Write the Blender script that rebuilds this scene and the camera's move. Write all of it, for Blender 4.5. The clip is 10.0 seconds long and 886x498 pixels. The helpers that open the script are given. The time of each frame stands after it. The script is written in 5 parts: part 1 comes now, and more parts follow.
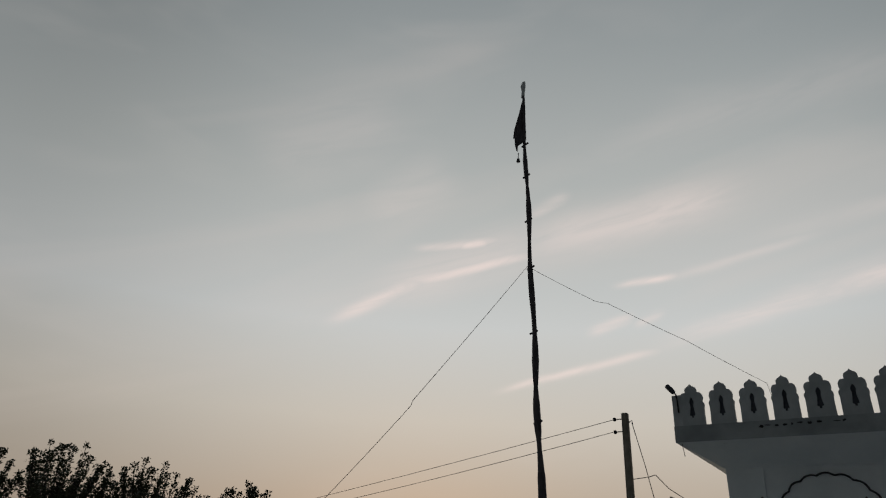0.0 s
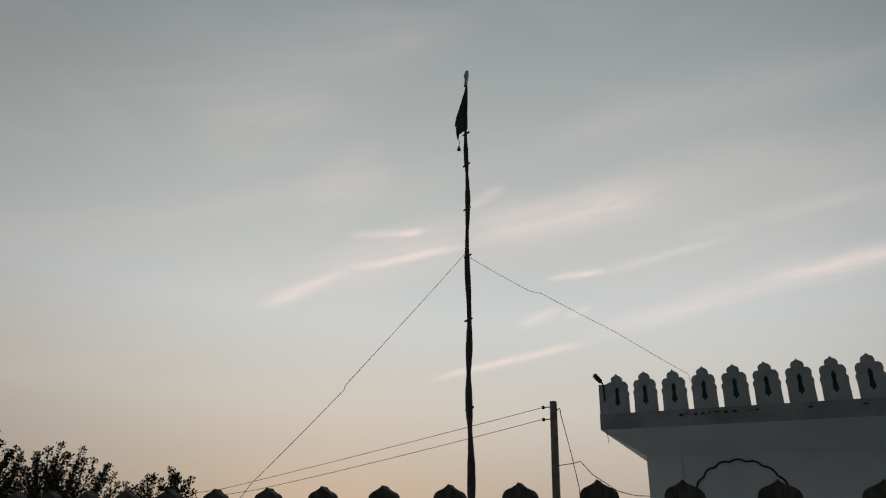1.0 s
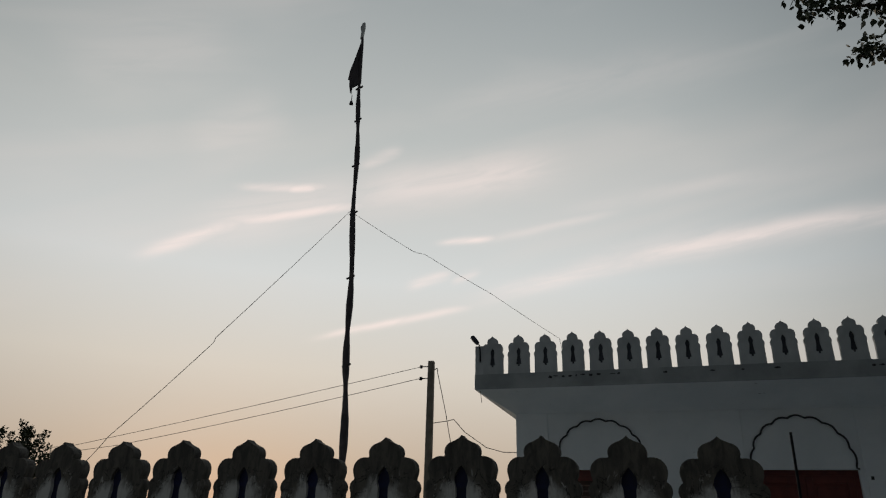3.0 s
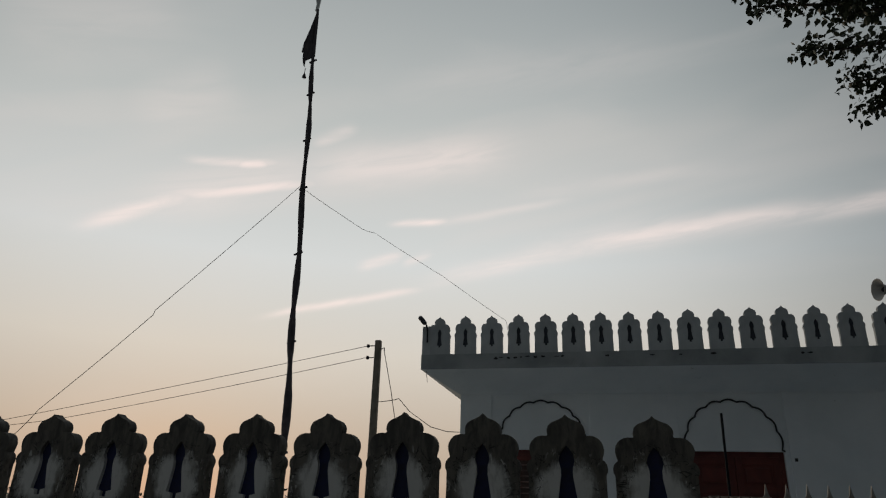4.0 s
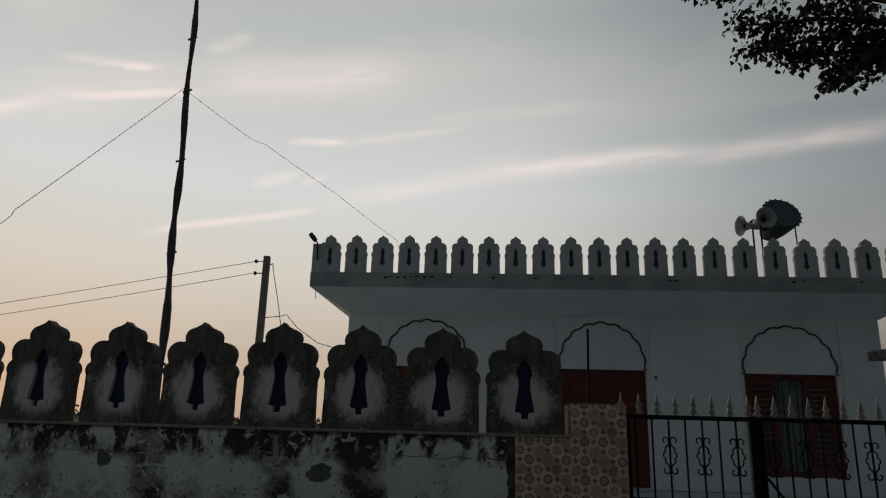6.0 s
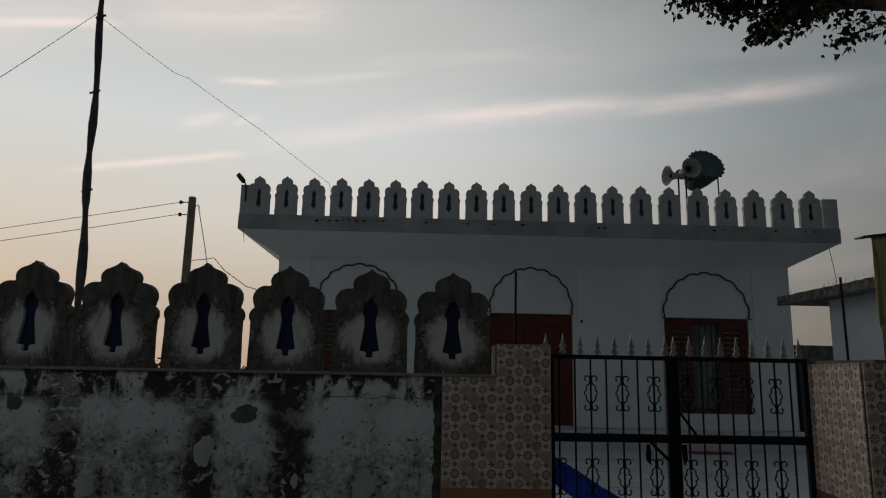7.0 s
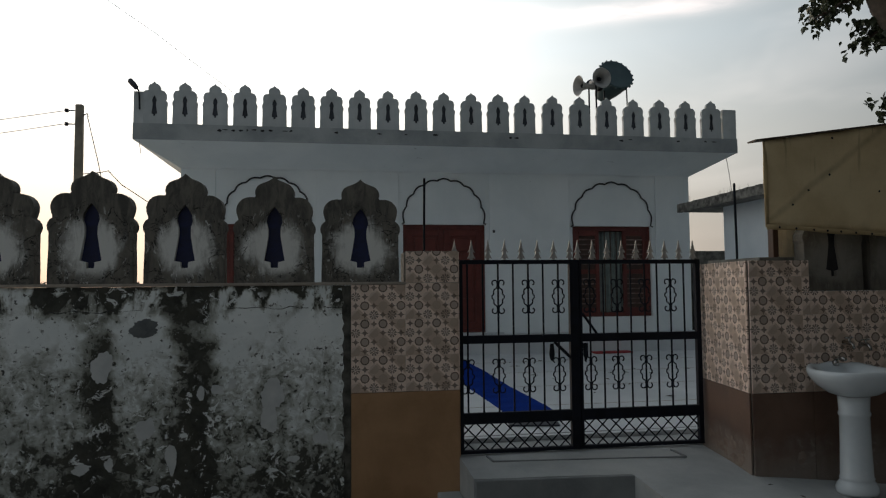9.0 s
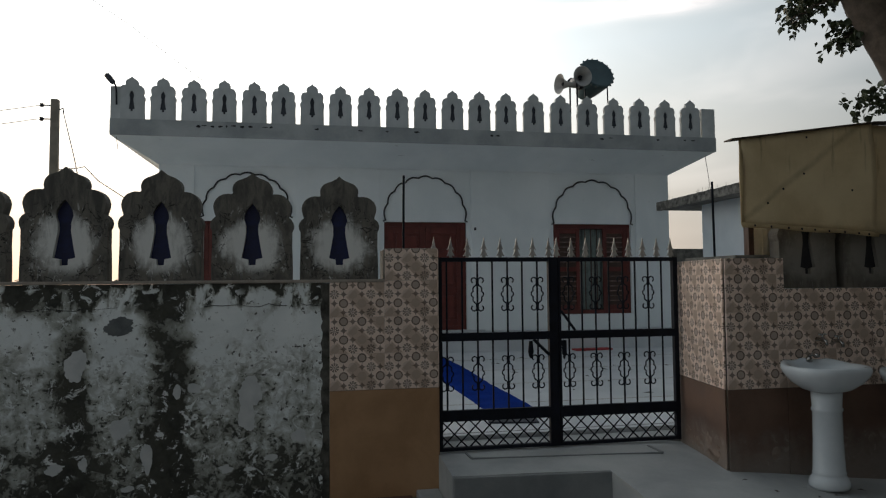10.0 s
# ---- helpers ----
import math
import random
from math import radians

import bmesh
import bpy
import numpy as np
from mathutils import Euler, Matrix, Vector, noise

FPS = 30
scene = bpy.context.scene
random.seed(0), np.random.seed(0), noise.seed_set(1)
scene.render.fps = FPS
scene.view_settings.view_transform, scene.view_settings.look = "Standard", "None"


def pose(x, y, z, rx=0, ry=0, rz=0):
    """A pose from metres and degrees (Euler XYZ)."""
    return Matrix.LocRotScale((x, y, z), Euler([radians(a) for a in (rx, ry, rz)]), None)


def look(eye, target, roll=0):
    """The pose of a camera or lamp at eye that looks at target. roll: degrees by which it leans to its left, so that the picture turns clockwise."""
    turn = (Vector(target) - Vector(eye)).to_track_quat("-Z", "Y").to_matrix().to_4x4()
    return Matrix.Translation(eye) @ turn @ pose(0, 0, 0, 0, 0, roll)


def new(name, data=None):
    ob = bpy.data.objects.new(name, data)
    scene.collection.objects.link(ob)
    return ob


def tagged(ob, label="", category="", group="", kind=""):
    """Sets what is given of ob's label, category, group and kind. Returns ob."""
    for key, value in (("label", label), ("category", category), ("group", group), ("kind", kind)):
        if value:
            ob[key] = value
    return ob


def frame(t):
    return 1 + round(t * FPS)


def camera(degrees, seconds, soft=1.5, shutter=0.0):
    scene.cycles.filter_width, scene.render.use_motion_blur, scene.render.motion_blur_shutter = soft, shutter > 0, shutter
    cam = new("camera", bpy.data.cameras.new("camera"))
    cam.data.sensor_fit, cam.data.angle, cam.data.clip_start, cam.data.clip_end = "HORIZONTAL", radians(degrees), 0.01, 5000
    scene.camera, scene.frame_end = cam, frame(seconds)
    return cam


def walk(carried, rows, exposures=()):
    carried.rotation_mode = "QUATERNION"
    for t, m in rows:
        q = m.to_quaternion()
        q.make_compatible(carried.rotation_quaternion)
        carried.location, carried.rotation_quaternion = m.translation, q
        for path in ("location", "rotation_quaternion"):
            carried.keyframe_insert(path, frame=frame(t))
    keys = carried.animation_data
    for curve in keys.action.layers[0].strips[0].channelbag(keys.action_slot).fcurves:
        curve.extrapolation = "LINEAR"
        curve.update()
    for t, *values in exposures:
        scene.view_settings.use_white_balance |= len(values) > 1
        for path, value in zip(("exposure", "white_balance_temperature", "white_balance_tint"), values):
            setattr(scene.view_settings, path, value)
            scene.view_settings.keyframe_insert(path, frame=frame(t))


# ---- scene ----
cam = camera(66.9, 10.0, soft=1.2)
PATH = [
    (0, (-0.428, -5.134, 1.421), (-1.438, -3.647, 2.299), 3.0),
    (0.5, (-0.457, -5.121, 1.415), (-1.382, -3.574, 2.283), 2.5),
    (1, (-0.467, -5.124, 1.391), (-1.317, -3.529, 2.247), 2.3),
    (1.5, (-0.497, -5.079, 1.36), (-1.265, -3.438, 2.206), 2.2),
    (2, (-0.464, -5.076, 1.372), (-1.159, -3.386, 2.186), 2.2),
    (2.5, (-0.424, -5.06, 1.387), (-1.055, -3.332, 2.172), 1.8),
    (4, (-0.382, -5.002, 1.357), (-0.815, -3.185, 2.072), 1.7),
    (4.5, (-0.353, -5.0, 1.35), (-0.716, -3.157, 2.036), 2.0),
    (5, (-0.325, -4.967, 1.336), (-0.616, -3.094, 1.973), 1.8),
    (5.5, (-0.323, -4.953, 1.319), (-0.539, -3.05, 1.894), 1.8),
    (6.8, (-0.249, -4.91, 1.258), (-0.237, -2.948, 1.65), 1.1),
    (7, (-0.261, -4.889, 1.264), (-0.204, -2.922, 1.623), 1.1),
    (7.5, (-0.245, -4.864, 1.251), (-0.112, -2.887, 1.524), 0.5),
    (8, (-0.225, -4.848, 1.239), (-0.024, -2.868, 1.446), -0.0),
    (8.5, (-0.21, -4.826, 1.226), (0.047, -2.848, 1.37), -0.3),
    (9, (-0.188, -4.813, 1.217), (0.118, -2.839, 1.326), -0.5),
    (9.5, (-0.18, -4.811, 1.211), (0.14, -2.839, 1.308), -0.7),
    (10, (-0.163, -4.812, 1.217), (0.194, -2.846, 1.318), -0.5),
]
EXPOSURES = [(0, -0.05), (2.5, 0.17), (4.5, 0.17), (5.5, 0.16), (7, 0.13), (7.5, 0.22), (8, 0.66), (8.5, 1.15), (9, 1.36), (9.5, 1.46), (10, 1.58)]
walk(cam, [(t, look(eye, target, roll)) for t, eye, target, roll in PATH], EXPOSURES)

# ---------------------------------------------------------------- node helpers


def nd(tree, kind, ins=None, operation="", use_clamp=False, data_type="", blend_type="", interpolation_type="", noise_dimensions=""):
    """A node with its settings and inputs; an input may be a value or another node's socket."""
    n = tree.nodes.new(kind)
    if operation:
        n.operation = operation
    if use_clamp:
        n.use_clamp = True
    if data_type:
        n.data_type = data_type
    if blend_type:
        n.blend_type = blend_type
    if interpolation_type:
        n.interpolation_type = interpolation_type
    if noise_dimensions:
        n.noise_dimensions = noise_dimensions
    for k, v in (ins or {}).items():
        if isinstance(v, bpy.types.NodeSocket):
            tree.links.new(v, n.inputs[k])
        else:
            n.inputs[k].default_value = v
    return n


def maths(tree, op, a, b=0.0, c=0.0, clamp=False):
    return nd(tree, "ShaderNodeMath", {0: a, 1: b, 2: c}, operation=op, use_clamp=clamp).outputs[0]


def vmaths(tree, op, a, b=(0, 0, 0)):
    n = nd(tree, "ShaderNodeVectorMath", {0: a, 1: b}, operation=op)
    return n.outputs[1] if op in ("DOT_PRODUCT", "LENGTH", "DISTANCE") else n.outputs[0]


def mixc(tree, f, a, b, mode="MIX"):
    return nd(tree, "ShaderNodeMix", {0: f, 6: a, 7: b}, data_type="RGBA", blend_type=mode).outputs[2]


def ramp(tree, f, lo, hi, a=0.0, b=1.0):
    return nd(tree, "ShaderNodeMapRange", {0: f, 1: lo, 2: hi, 3: a, 4: b}, interpolation_type="SMOOTHSTEP").outputs[0]


def noise_at(tree, vec, scale, detail=4.0, rough=0.55, distort=0.0):
    return nd(tree, "ShaderNodeTexNoise", {"Vector": vec, "Scale": scale, "Detail": detail, "Roughness": rough, "Distortion": distort}).outputs[0]


def stretched(tree, vec, sx, sy, sz):
    return vmaths(tree, "MULTIPLY", vec, (sx, sy, sz))


def rgb(c):
    return (*c, 1.0)


# ---------------------------------------------------------------- world and sun
SUNSET = Vector((-0.57, 0.82, 0.0)).normalized()
world = bpy.data.worlds.new("dusk_sky")
scene.world = world
world.use_nodes = True
wt = world.node_tree
wt.nodes.clear()
ray = nd(wt, "ShaderNodeTexCoord").outputs["Generated"]
ray = vmaths(wt, "NORMALIZE", ray)
up = nd(wt, "ShaderNodeSeparateXYZ", {0: ray}).outputs[2]
toward = vmaths(wt, "DOT_PRODUCT", ray, tuple(SUNSET))
height = nd(wt, "ShaderNodeValToRGB", {0: up})
ramp_stops = [(0.0, (0.335, 0.270, 0.218)), (0.08, (0.40, 0.338, 0.282)), (0.2, (0.510, 0.482, 0.440)), (0.33, (0.516, 0.540, 0.552)),
              (0.5, (0.40, 0.425, 0.43)), (0.75, (0.24, 0.265, 0.28)), (1.0, (0.12, 0.135, 0.15))]
el = height.color_ramp.elements
while len(el) < len(ramp_stops):
    el.new(0.5)
for e, (p, c) in zip(el, ramp_stops):
    e.position, e.color = p, rgb(c)
away = nd(wt, "ShaderNodeValToRGB", {0: up})
for e, (p, c) in zip(away.color_ramp.elements, [(0.0, (0.090, 0.098, 0.107)), (0.7, (0.081, 0.092, 0.103))]):
    e.position, e.color = p, rgb(c)
side = ramp(wt, toward, -0.15, 0.88)
# the afterglow is strongest a little off the sunset and dims to either hand
level = vmaths(wt, "NORMALIZE", stretched(wt, ray, 1.0, 1.0, 0.0))
core = vmaths(wt, "DOT_PRODUCT", level, tuple(Vector((-0.37, 0.929, 0.0)).normalized()))
glow = mixc(wt, side, away.outputs[0], height.outputs[0])
glow = mixc(wt, 1.0, glow, mixc(wt, ramp(wt, toward, 0.30, 0.88), rgb((0.96, 1.0, 1.005)), rgb((1.02, 1.0, 0.965))), "MULTIPLY")
dim = vmaths(wt, "SCALE", glow)
wt.links.new(ramp(wt, core, 0.64, 1.0, 0.75, 1.11), dim.node.inputs[3])
glow = dim
# thin drifting haze over the whole sky
drift = noise_at(wt, stretched(wt, ray, 1.6, 1.6, 5.5), 2.2, 3.0, 0.5, 0.6)
glow = mixc(wt, ramp(wt, drift, 0.45, 0.80, 0.0, 0.09), glow, rgb((0.68, 0.61, 0.57)))
flow_a, flow_b = Vector((0.985, -0.06, 0.16)).normalized(), Vector((-0.15, -0.30, 0.94)).normalized()
flow = nd(wt, "ShaderNodeCombineXYZ", {0: maths(wt, "MULTIPLY", vmaths(wt, "DOT_PRODUCT", ray, tuple(flow_a)), 3.0), 1: maths(wt, "MULTIPLY", vmaths(wt, "DOT_PRODUCT", ray, tuple(flow_b)), 17.0), 2: maths(wt, "MULTIPLY", toward, 2.0)}).outputs[0]
fine = noise_at(wt, flow, 2.2, 7.0, 0.62, 0.5)
veil = noise_at(wt, flow, 0.45, 3.0, 0.5, 0.4)
glow = mixc(wt, maths(wt, "MULTIPLY", ramp(wt, veil, 0.50, 0.72, 0.0, 0.13), ramp(wt, toward, 0.2, 0.7)), glow, rgb((0.72, 0.61, 0.56)))
# long cirrus streaks, each a soft stroke between two directions: start, end, width, strength
STREAKS = [((-0.651, 0.685, 0.328), (-0.525, 0.748, 0.402), 0.010, 0.80), ((-0.62, 0.702, 0.352), (-0.585, 0.722, 0.370), 0.010, 0.55),
           ((-0.575, 0.722, 0.384), (-0.395, 0.812, 0.432), 0.0075, 0.92), ((-0.54, 0.722, 0.436), (-0.43, 0.782, 0.452), 0.0065, 0.62),
           ((-0.485, 0.755, 0.444), (-0.445, 0.776, 0.449), 0.006, 0.95), ((-0.60, 0.71, 0.372), (-0.38, 0.81, 0.452), 0.030, 0.34),
           ((-0.463, 0.851, 0.249), (-0.335, 0.898, 0.284), 0.0048, 0.95), ((-0.37, 0.888, 0.274), (-0.255, 0.920, 0.300), 0.0055, 0.65),
           ((-0.337, 0.883, 0.327), (-0.277, 0.896, 0.347), 0.0065, 0.85), ((-0.275, 0.90, 0.335), (-0.235, 0.905, 0.352), 0.006, 0.4),
           ((-0.288, 0.875, 0.388), (-0.208, 0.893, 0.398), 0.0045, 0.9), ((-0.225, 0.892, 0.394), (-0.035, 0.906, 0.423), 0.006, 0.30),
           ((-0.235, 0.92, 0.313), (0.05, 0.929, 0.367), 0.012, 0.62), ((-0.09, 0.932, 0.352), (0.30, 0.882, 0.373), 0.014, 0.72),
           ((-0.08, 0.930, 0.357), (0.20, 0.905, 0.375), 0.019, 0.32), ((0.22, 0.90, 0.366), (0.52, 0.78, 0.370), 0.012, 0.50),
           ((-0.40, 0.802, 0.444), (-0.11, 0.864, 0.490), 0.028, 0.55), ((-0.385, 0.787, 0.482), (-0.325, 0.797, 0.507), 0.009, 0.45),
           ((-0.10, 0.895, 0.430), (0.20, 0.878, 0.440), 0.010, 0.15), ((-0.262, 0.787, 0.558), (0.13, 0.801, 0.584), 0.030, 0.12),
           ((-0.72, 0.56, 0.55), (-0.52, 0.62, 0.62), 0.060, 0.14), ((-0.58, 0.66, 0.475), (-0.47, 0.70, 0.54), 0.040, 0.18)]
wobble = maths(wt, "MULTIPLY", maths(wt, "SUBTRACT", noise_at(wt, ray, 5.0, 3.0), 0.5), 0.016)
cover = None
for a, b, wide, strong in STREAKS:
    a, b = Vector(a).normalized(), Vector(b).normalized()
    mid, along = (a + b) / 2, (b - a)
    half = along.length / 2
    along.normalize()
    across = mid.normalized().cross(along).normalized()
    u = maths(wt, "DIVIDE", maths(wt, "SUBTRACT", vmaths(wt, "DOT_PRODUCT", ray, tuple(along)), mid.dot(along)), half * 0.95)
    v = maths(wt, "DIVIDE", maths(wt, "ADD", maths(wt, "SUBTRACT", vmaths(wt, "DOT_PRODUCT", ray, tuple(across)), mid.dot(across)), wobble), wide)
    dist = maths(wt, "ADD", maths(wt, "POWER", maths(wt, "ABSOLUTE", u), 4.0), maths(wt, "MULTIPLY", v, v))
    stroke = maths(wt, "MULTIPLY", maths(wt, "EXPONENT", maths(wt, "MULTIPLY", dist, -1.0)), strong)
    stroke = maths(wt, "MULTIPLY", stroke, ramp(wt, toward, 0.0, 0.3))
    cover = stroke if cover is None else maths(wt, "MAXIMUM", cover, stroke)
cover = maths(wt, "MULTIPLY", maths(wt, "MULTIPLY", cover, 0.72), ramp(wt, fine, 0.30, 0.62, 0.52, 1.12))
glow = mixc(wt, cover, glow, rgb((0.88, 0.735, 0.685)))
sky = nd(wt, "ShaderNodeTexSky")
sky.sky_type, sky.sun_disc, sky.sun_elevation, sky.sun_rotation = "NISHITA", False, radians(2.0), math.atan2(SUNSET.x, SUNSET.y)
both = nd(wt, "ShaderNodeMix", {0: 0.005, 6: glow, 7: sky.outputs[0]}, data_type="RGBA").outputs[2]
back = nd(wt, "ShaderNodeBackground", {0: both, 1: 1.0})
nd(wt, "ShaderNodeOutputWorld", {0: back.outputs[0]})

sun = new("sun", bpy.data.lights.new("sun", "SUN"))
sun.data.energy, sun.data.angle, sun.data.color = 0.3, radians(12), (1.0, 0.78, 0.58)
sun.matrix_world = look((0, 0, 0), -Vector((SUNSET.x, SUNSET.y, 0.06)))

# ---------------------------------------------------------------- materials


def material(name):
    m = bpy.data.materials.new(name)
    m.use_nodes = True
    t = m.node_tree
    return m, t, t.nodes["Principled BSDF"]


def surface(name, dark, light, scale=6.0, rough=0.7, bump=0.3, grain=60.0, metal=0.0, vary=0.0, sheer=0.0):
    """Colour drifting between two tones at a broad scale, with fine grain and relief."""
    m, t, b = material(name)
    pos = nd(t, "ShaderNodeTexCoord").outputs["Object"]
    broad, small = noise_at(t, pos, scale, 5.0, 0.6, 0.3), noise_at(t, pos, grain, 3.0)
    f = maths(t, "ADD", maths(t, "MULTIPLY", ramp(t, broad, 0.3, 0.7), 0.75), maths(t, "MULTIPLY", small, 0.25))
    col = mixc(t, f, rgb(dark), rgb(light))
    if vary:
        own = nd(t, "ShaderNodeObjectInfo").outputs["Random"]
        isl = nd(t, "ShaderNodeNewGeometry").outputs["Random Per Island"]
        k = maths(t, "MULTIPLY_ADD", maths(t, "FRACT", maths(t, "ADD", own, isl)), vary, 1.0 - vary / 2)
        col = vmaths(t, "SCALE", col)
        col.node.inputs[3].default_value = 1.0
        t.links.new(k, col.node.inputs[3])
    t.links.new(col, b.inputs["Base Color"])
    t.links.new(maths(t, "MULTIPLY_ADD", broad, 0.25, rough - 0.12), b.inputs["Roughness"])
    b.inputs["Metallic"].default_value = metal
    if bump:
        n = nd(t, "ShaderNodeBump", {"Height": maths(t, "ADD", small, broad), "Strength": bump, "Distance": 0.004})
        t.links.new(n.outputs[0], b.inputs["Normal"])
    return m


def old_wall_material():
    """Whitewash on plaster, blackened by algae in blotches and runs."""
    m, t, b = material("weathered_whitewash")
    pos = nd(t, "ShaderNodeTexCoord").outputs["Object"]
    xyz = nd(t, "ShaderNodeSeparateXYZ", {0: pos})
    z = xyz.outputs[2]
    cloud = noise_at(t, pos, 2.3, 5.0, 0.55, 0.5)
    blot = noise_at(t, pos, 6.0, 5.0, 0.58, 0.5)
    runs = noise_at(t, stretched(t, pos, 2.1, 1.0, 0.28), 1.6, 5.0, 0.6, 0.3)
    speck = noise_at(t, pos, 26.0, 4.0, 0.6)
    mott = noise_at(t, pos, 17.0, 3.0, 0.6, 0.7)
    low = ramp(t, z, 1.05, 0.25, -0.085, 0.085)
    foot = ramp(t, z, 0.25, -0.3, 0.0, 0.11)
    drip = noise_at(t, stretched(t, pos, 1.0, 1.0, 0.45), 4.2, 5.0, 0.62, 0.4)
    rim = maths(t, "MULTIPLY", ramp(t, z, 0.94, 1.20, 0.0, 0.48), ramp(t, drip, 0.43, 0.60))
    rim = maths(t, "ADD", rim, ramp(t, z, 1.185, 1.225, 0.0, 0.12))
    patch = maths(t, "ADD", maths(t, "MULTIPLY", cloud, 0.42), maths(t, "MULTIPLY", blot, 0.36))
    crumb = maths(t, "MULTIPLY", maths(t, "ADD", maths(t, "MULTIPLY", maths(t, "SUBTRACT", mott, 0.5), ramp(t, z, 1.0, 0.5, 0.8, 2.3)), 0.5), 0.20)
    f = maths(t, "ADD", maths(t, "ADD", patch, crumb), maths(t, "MULTIPLY", runs, 0.22))
    f = maths(t, "ADD", maths(t, "ADD", maths(t, "ADD", maths(t, "SUBTRACT", f, 0.105), low), foot), rim)
    # heavy black runs down the wall
    wave = maths(t, "MULTIPLY", maths(t, "SUBTRACT", noise_at(t, pos, 2.6, 4.0), 0.5), 0.40)
    for at_x, wide, strong in ((-1.16, 0.22, 0.26), (-1.80, 0.19, 0.19), (-2.75, 0.25, 0.17), (-3.6, 0.3, 0.15), (-4.6, 0.3, 0.17), (-0.62, 0.16, 0.05)):
        run_x = maths(t, "ABSOLUTE", maths(t, "ADD", maths(t, "SUBTRACT", xyz.outputs[0], at_x), wave))
        f = maths(t, "ADD", f, ramp(t, run_x, wide, 0.02, 0.0, strong))
    # the stretch towards the pier has kept more of its wash
    f = maths(t, "SUBTRACT", f, ramp(t, xyz.outputs[0], -1.05, -0.85, 0.0, 0.028))
    # ragged growth: the same stains broken up into crisp clumps and crumbs
    clump = noise_at(t, pos, 11.0, 9.0, 0.70, 1.0)
    grit = noise_at(t, pos, 34.0, 5.0, 0.65, 0.6)
    rag = maths(t, "MULTIPLY", maths(t, "SUBTRACT", clump, 0.5), ramp(t, z, 1.05, 0.45, 0.30, 0.62))
    g = maths(t, "ADD", maths(t, "ADD", f, rag), maths(t, "MULTIPLY", maths(t, "SUBTRACT", grit, 0.5), 0.16))
    film = maths(t, "MAXIMUM", maths(t, "MULTIPLY", ramp(t, f, 0.43, 0.60), 0.75), maths(t, "MULTIPLY", ramp(t, g, 0.47, 0.60), 0.9))
    black = maths(t, "MULTIPLY", maths(t, "MAXIMUM", maths(t, "MULTIPLY", ramp(t, f, 0.56, 0.74), 0.85), maths(t, "ADD", maths(t, "MULTIPLY", ramp(t, g, 0.575, 0.70), 0.55), maths(t, "MULTIPLY", ramp(t, g, 0.635, 0.665), 0.42))), 0.96)
    mid = maths(t, "MULTIPLY", ramp(t, clump, 0.485, 0.575), maths(t, "MULTIPLY", ramp(t, f, 0.36, 0.48, 0.0, 0.62), ramp(t, z, 0.98, 0.66)))
    film = maths(t, "MAXIMUM", film, mid)
    # flakes where the wash still clings, crisp at their rims
    flake = maths(t, "MULTIPLY", ramp(t, noise_at(t, pos, 12.0, 8.0, 0.68, 0.6), 0.565, 0.592), ramp(t, noise_at(t, pos, 2.0, 2.0), 0.40, 0.52))
    keep = maths(t, "SUBTRACT", 1.0, maths(t, "MULTIPLY", flake, 0.88))
    film, black = maths(t, "MULTIPLY", film, keep), maths(t, "MULTIPLY", black, keep)
    # small crisp pits with soot in them
    pits = maths(t, "MULTIPLY", ramp(t, speck, 0.610, 0.628), ramp(t, f, 0.38, 0.47))
    black = maths(t, "MAXIMUM", black, maths(t, "MULTIPLY", pits, 0.9))
    dirty = maths(t, "MAXIMUM", maths(t, "MULTIPLY", film, 0.6), black)
    paint = mixc(t, ramp(t, cloud, 0.3, 0.7), rgb((0.74, 0.78, 0.775)), rgb((0.88, 0.91, 0.90)))
    algae = mixc(t, ramp(t, mott, 0.35, 0.65), rgb((0.17, 0.17, 0.135)), rgb((0.42, 0.43, 0.385)))
    soot = mixc(t, ramp(t, blot, 0.35, 0.65), rgb((0.010, 0.010, 0.007)), rgb((0.045, 0.043, 0.032)))
    t.links.new(mixc(t, black, mixc(t, film, paint, algae), soot), b.inputs["Base Color"])
    b.inputs["Roughness"].default_value = 0.88
    h = maths(t, "ADD", maths(t, "MULTIPLY", dirty, -0.6), maths(t, "MULTIPLY", speck, 0.5))
    t.links.new(nd(t, "ShaderNodeBump", {"Height": h, "Strength": 0.5, "Distance": 0.006}).outputs[0], b.inputs["Normal"])
    return m


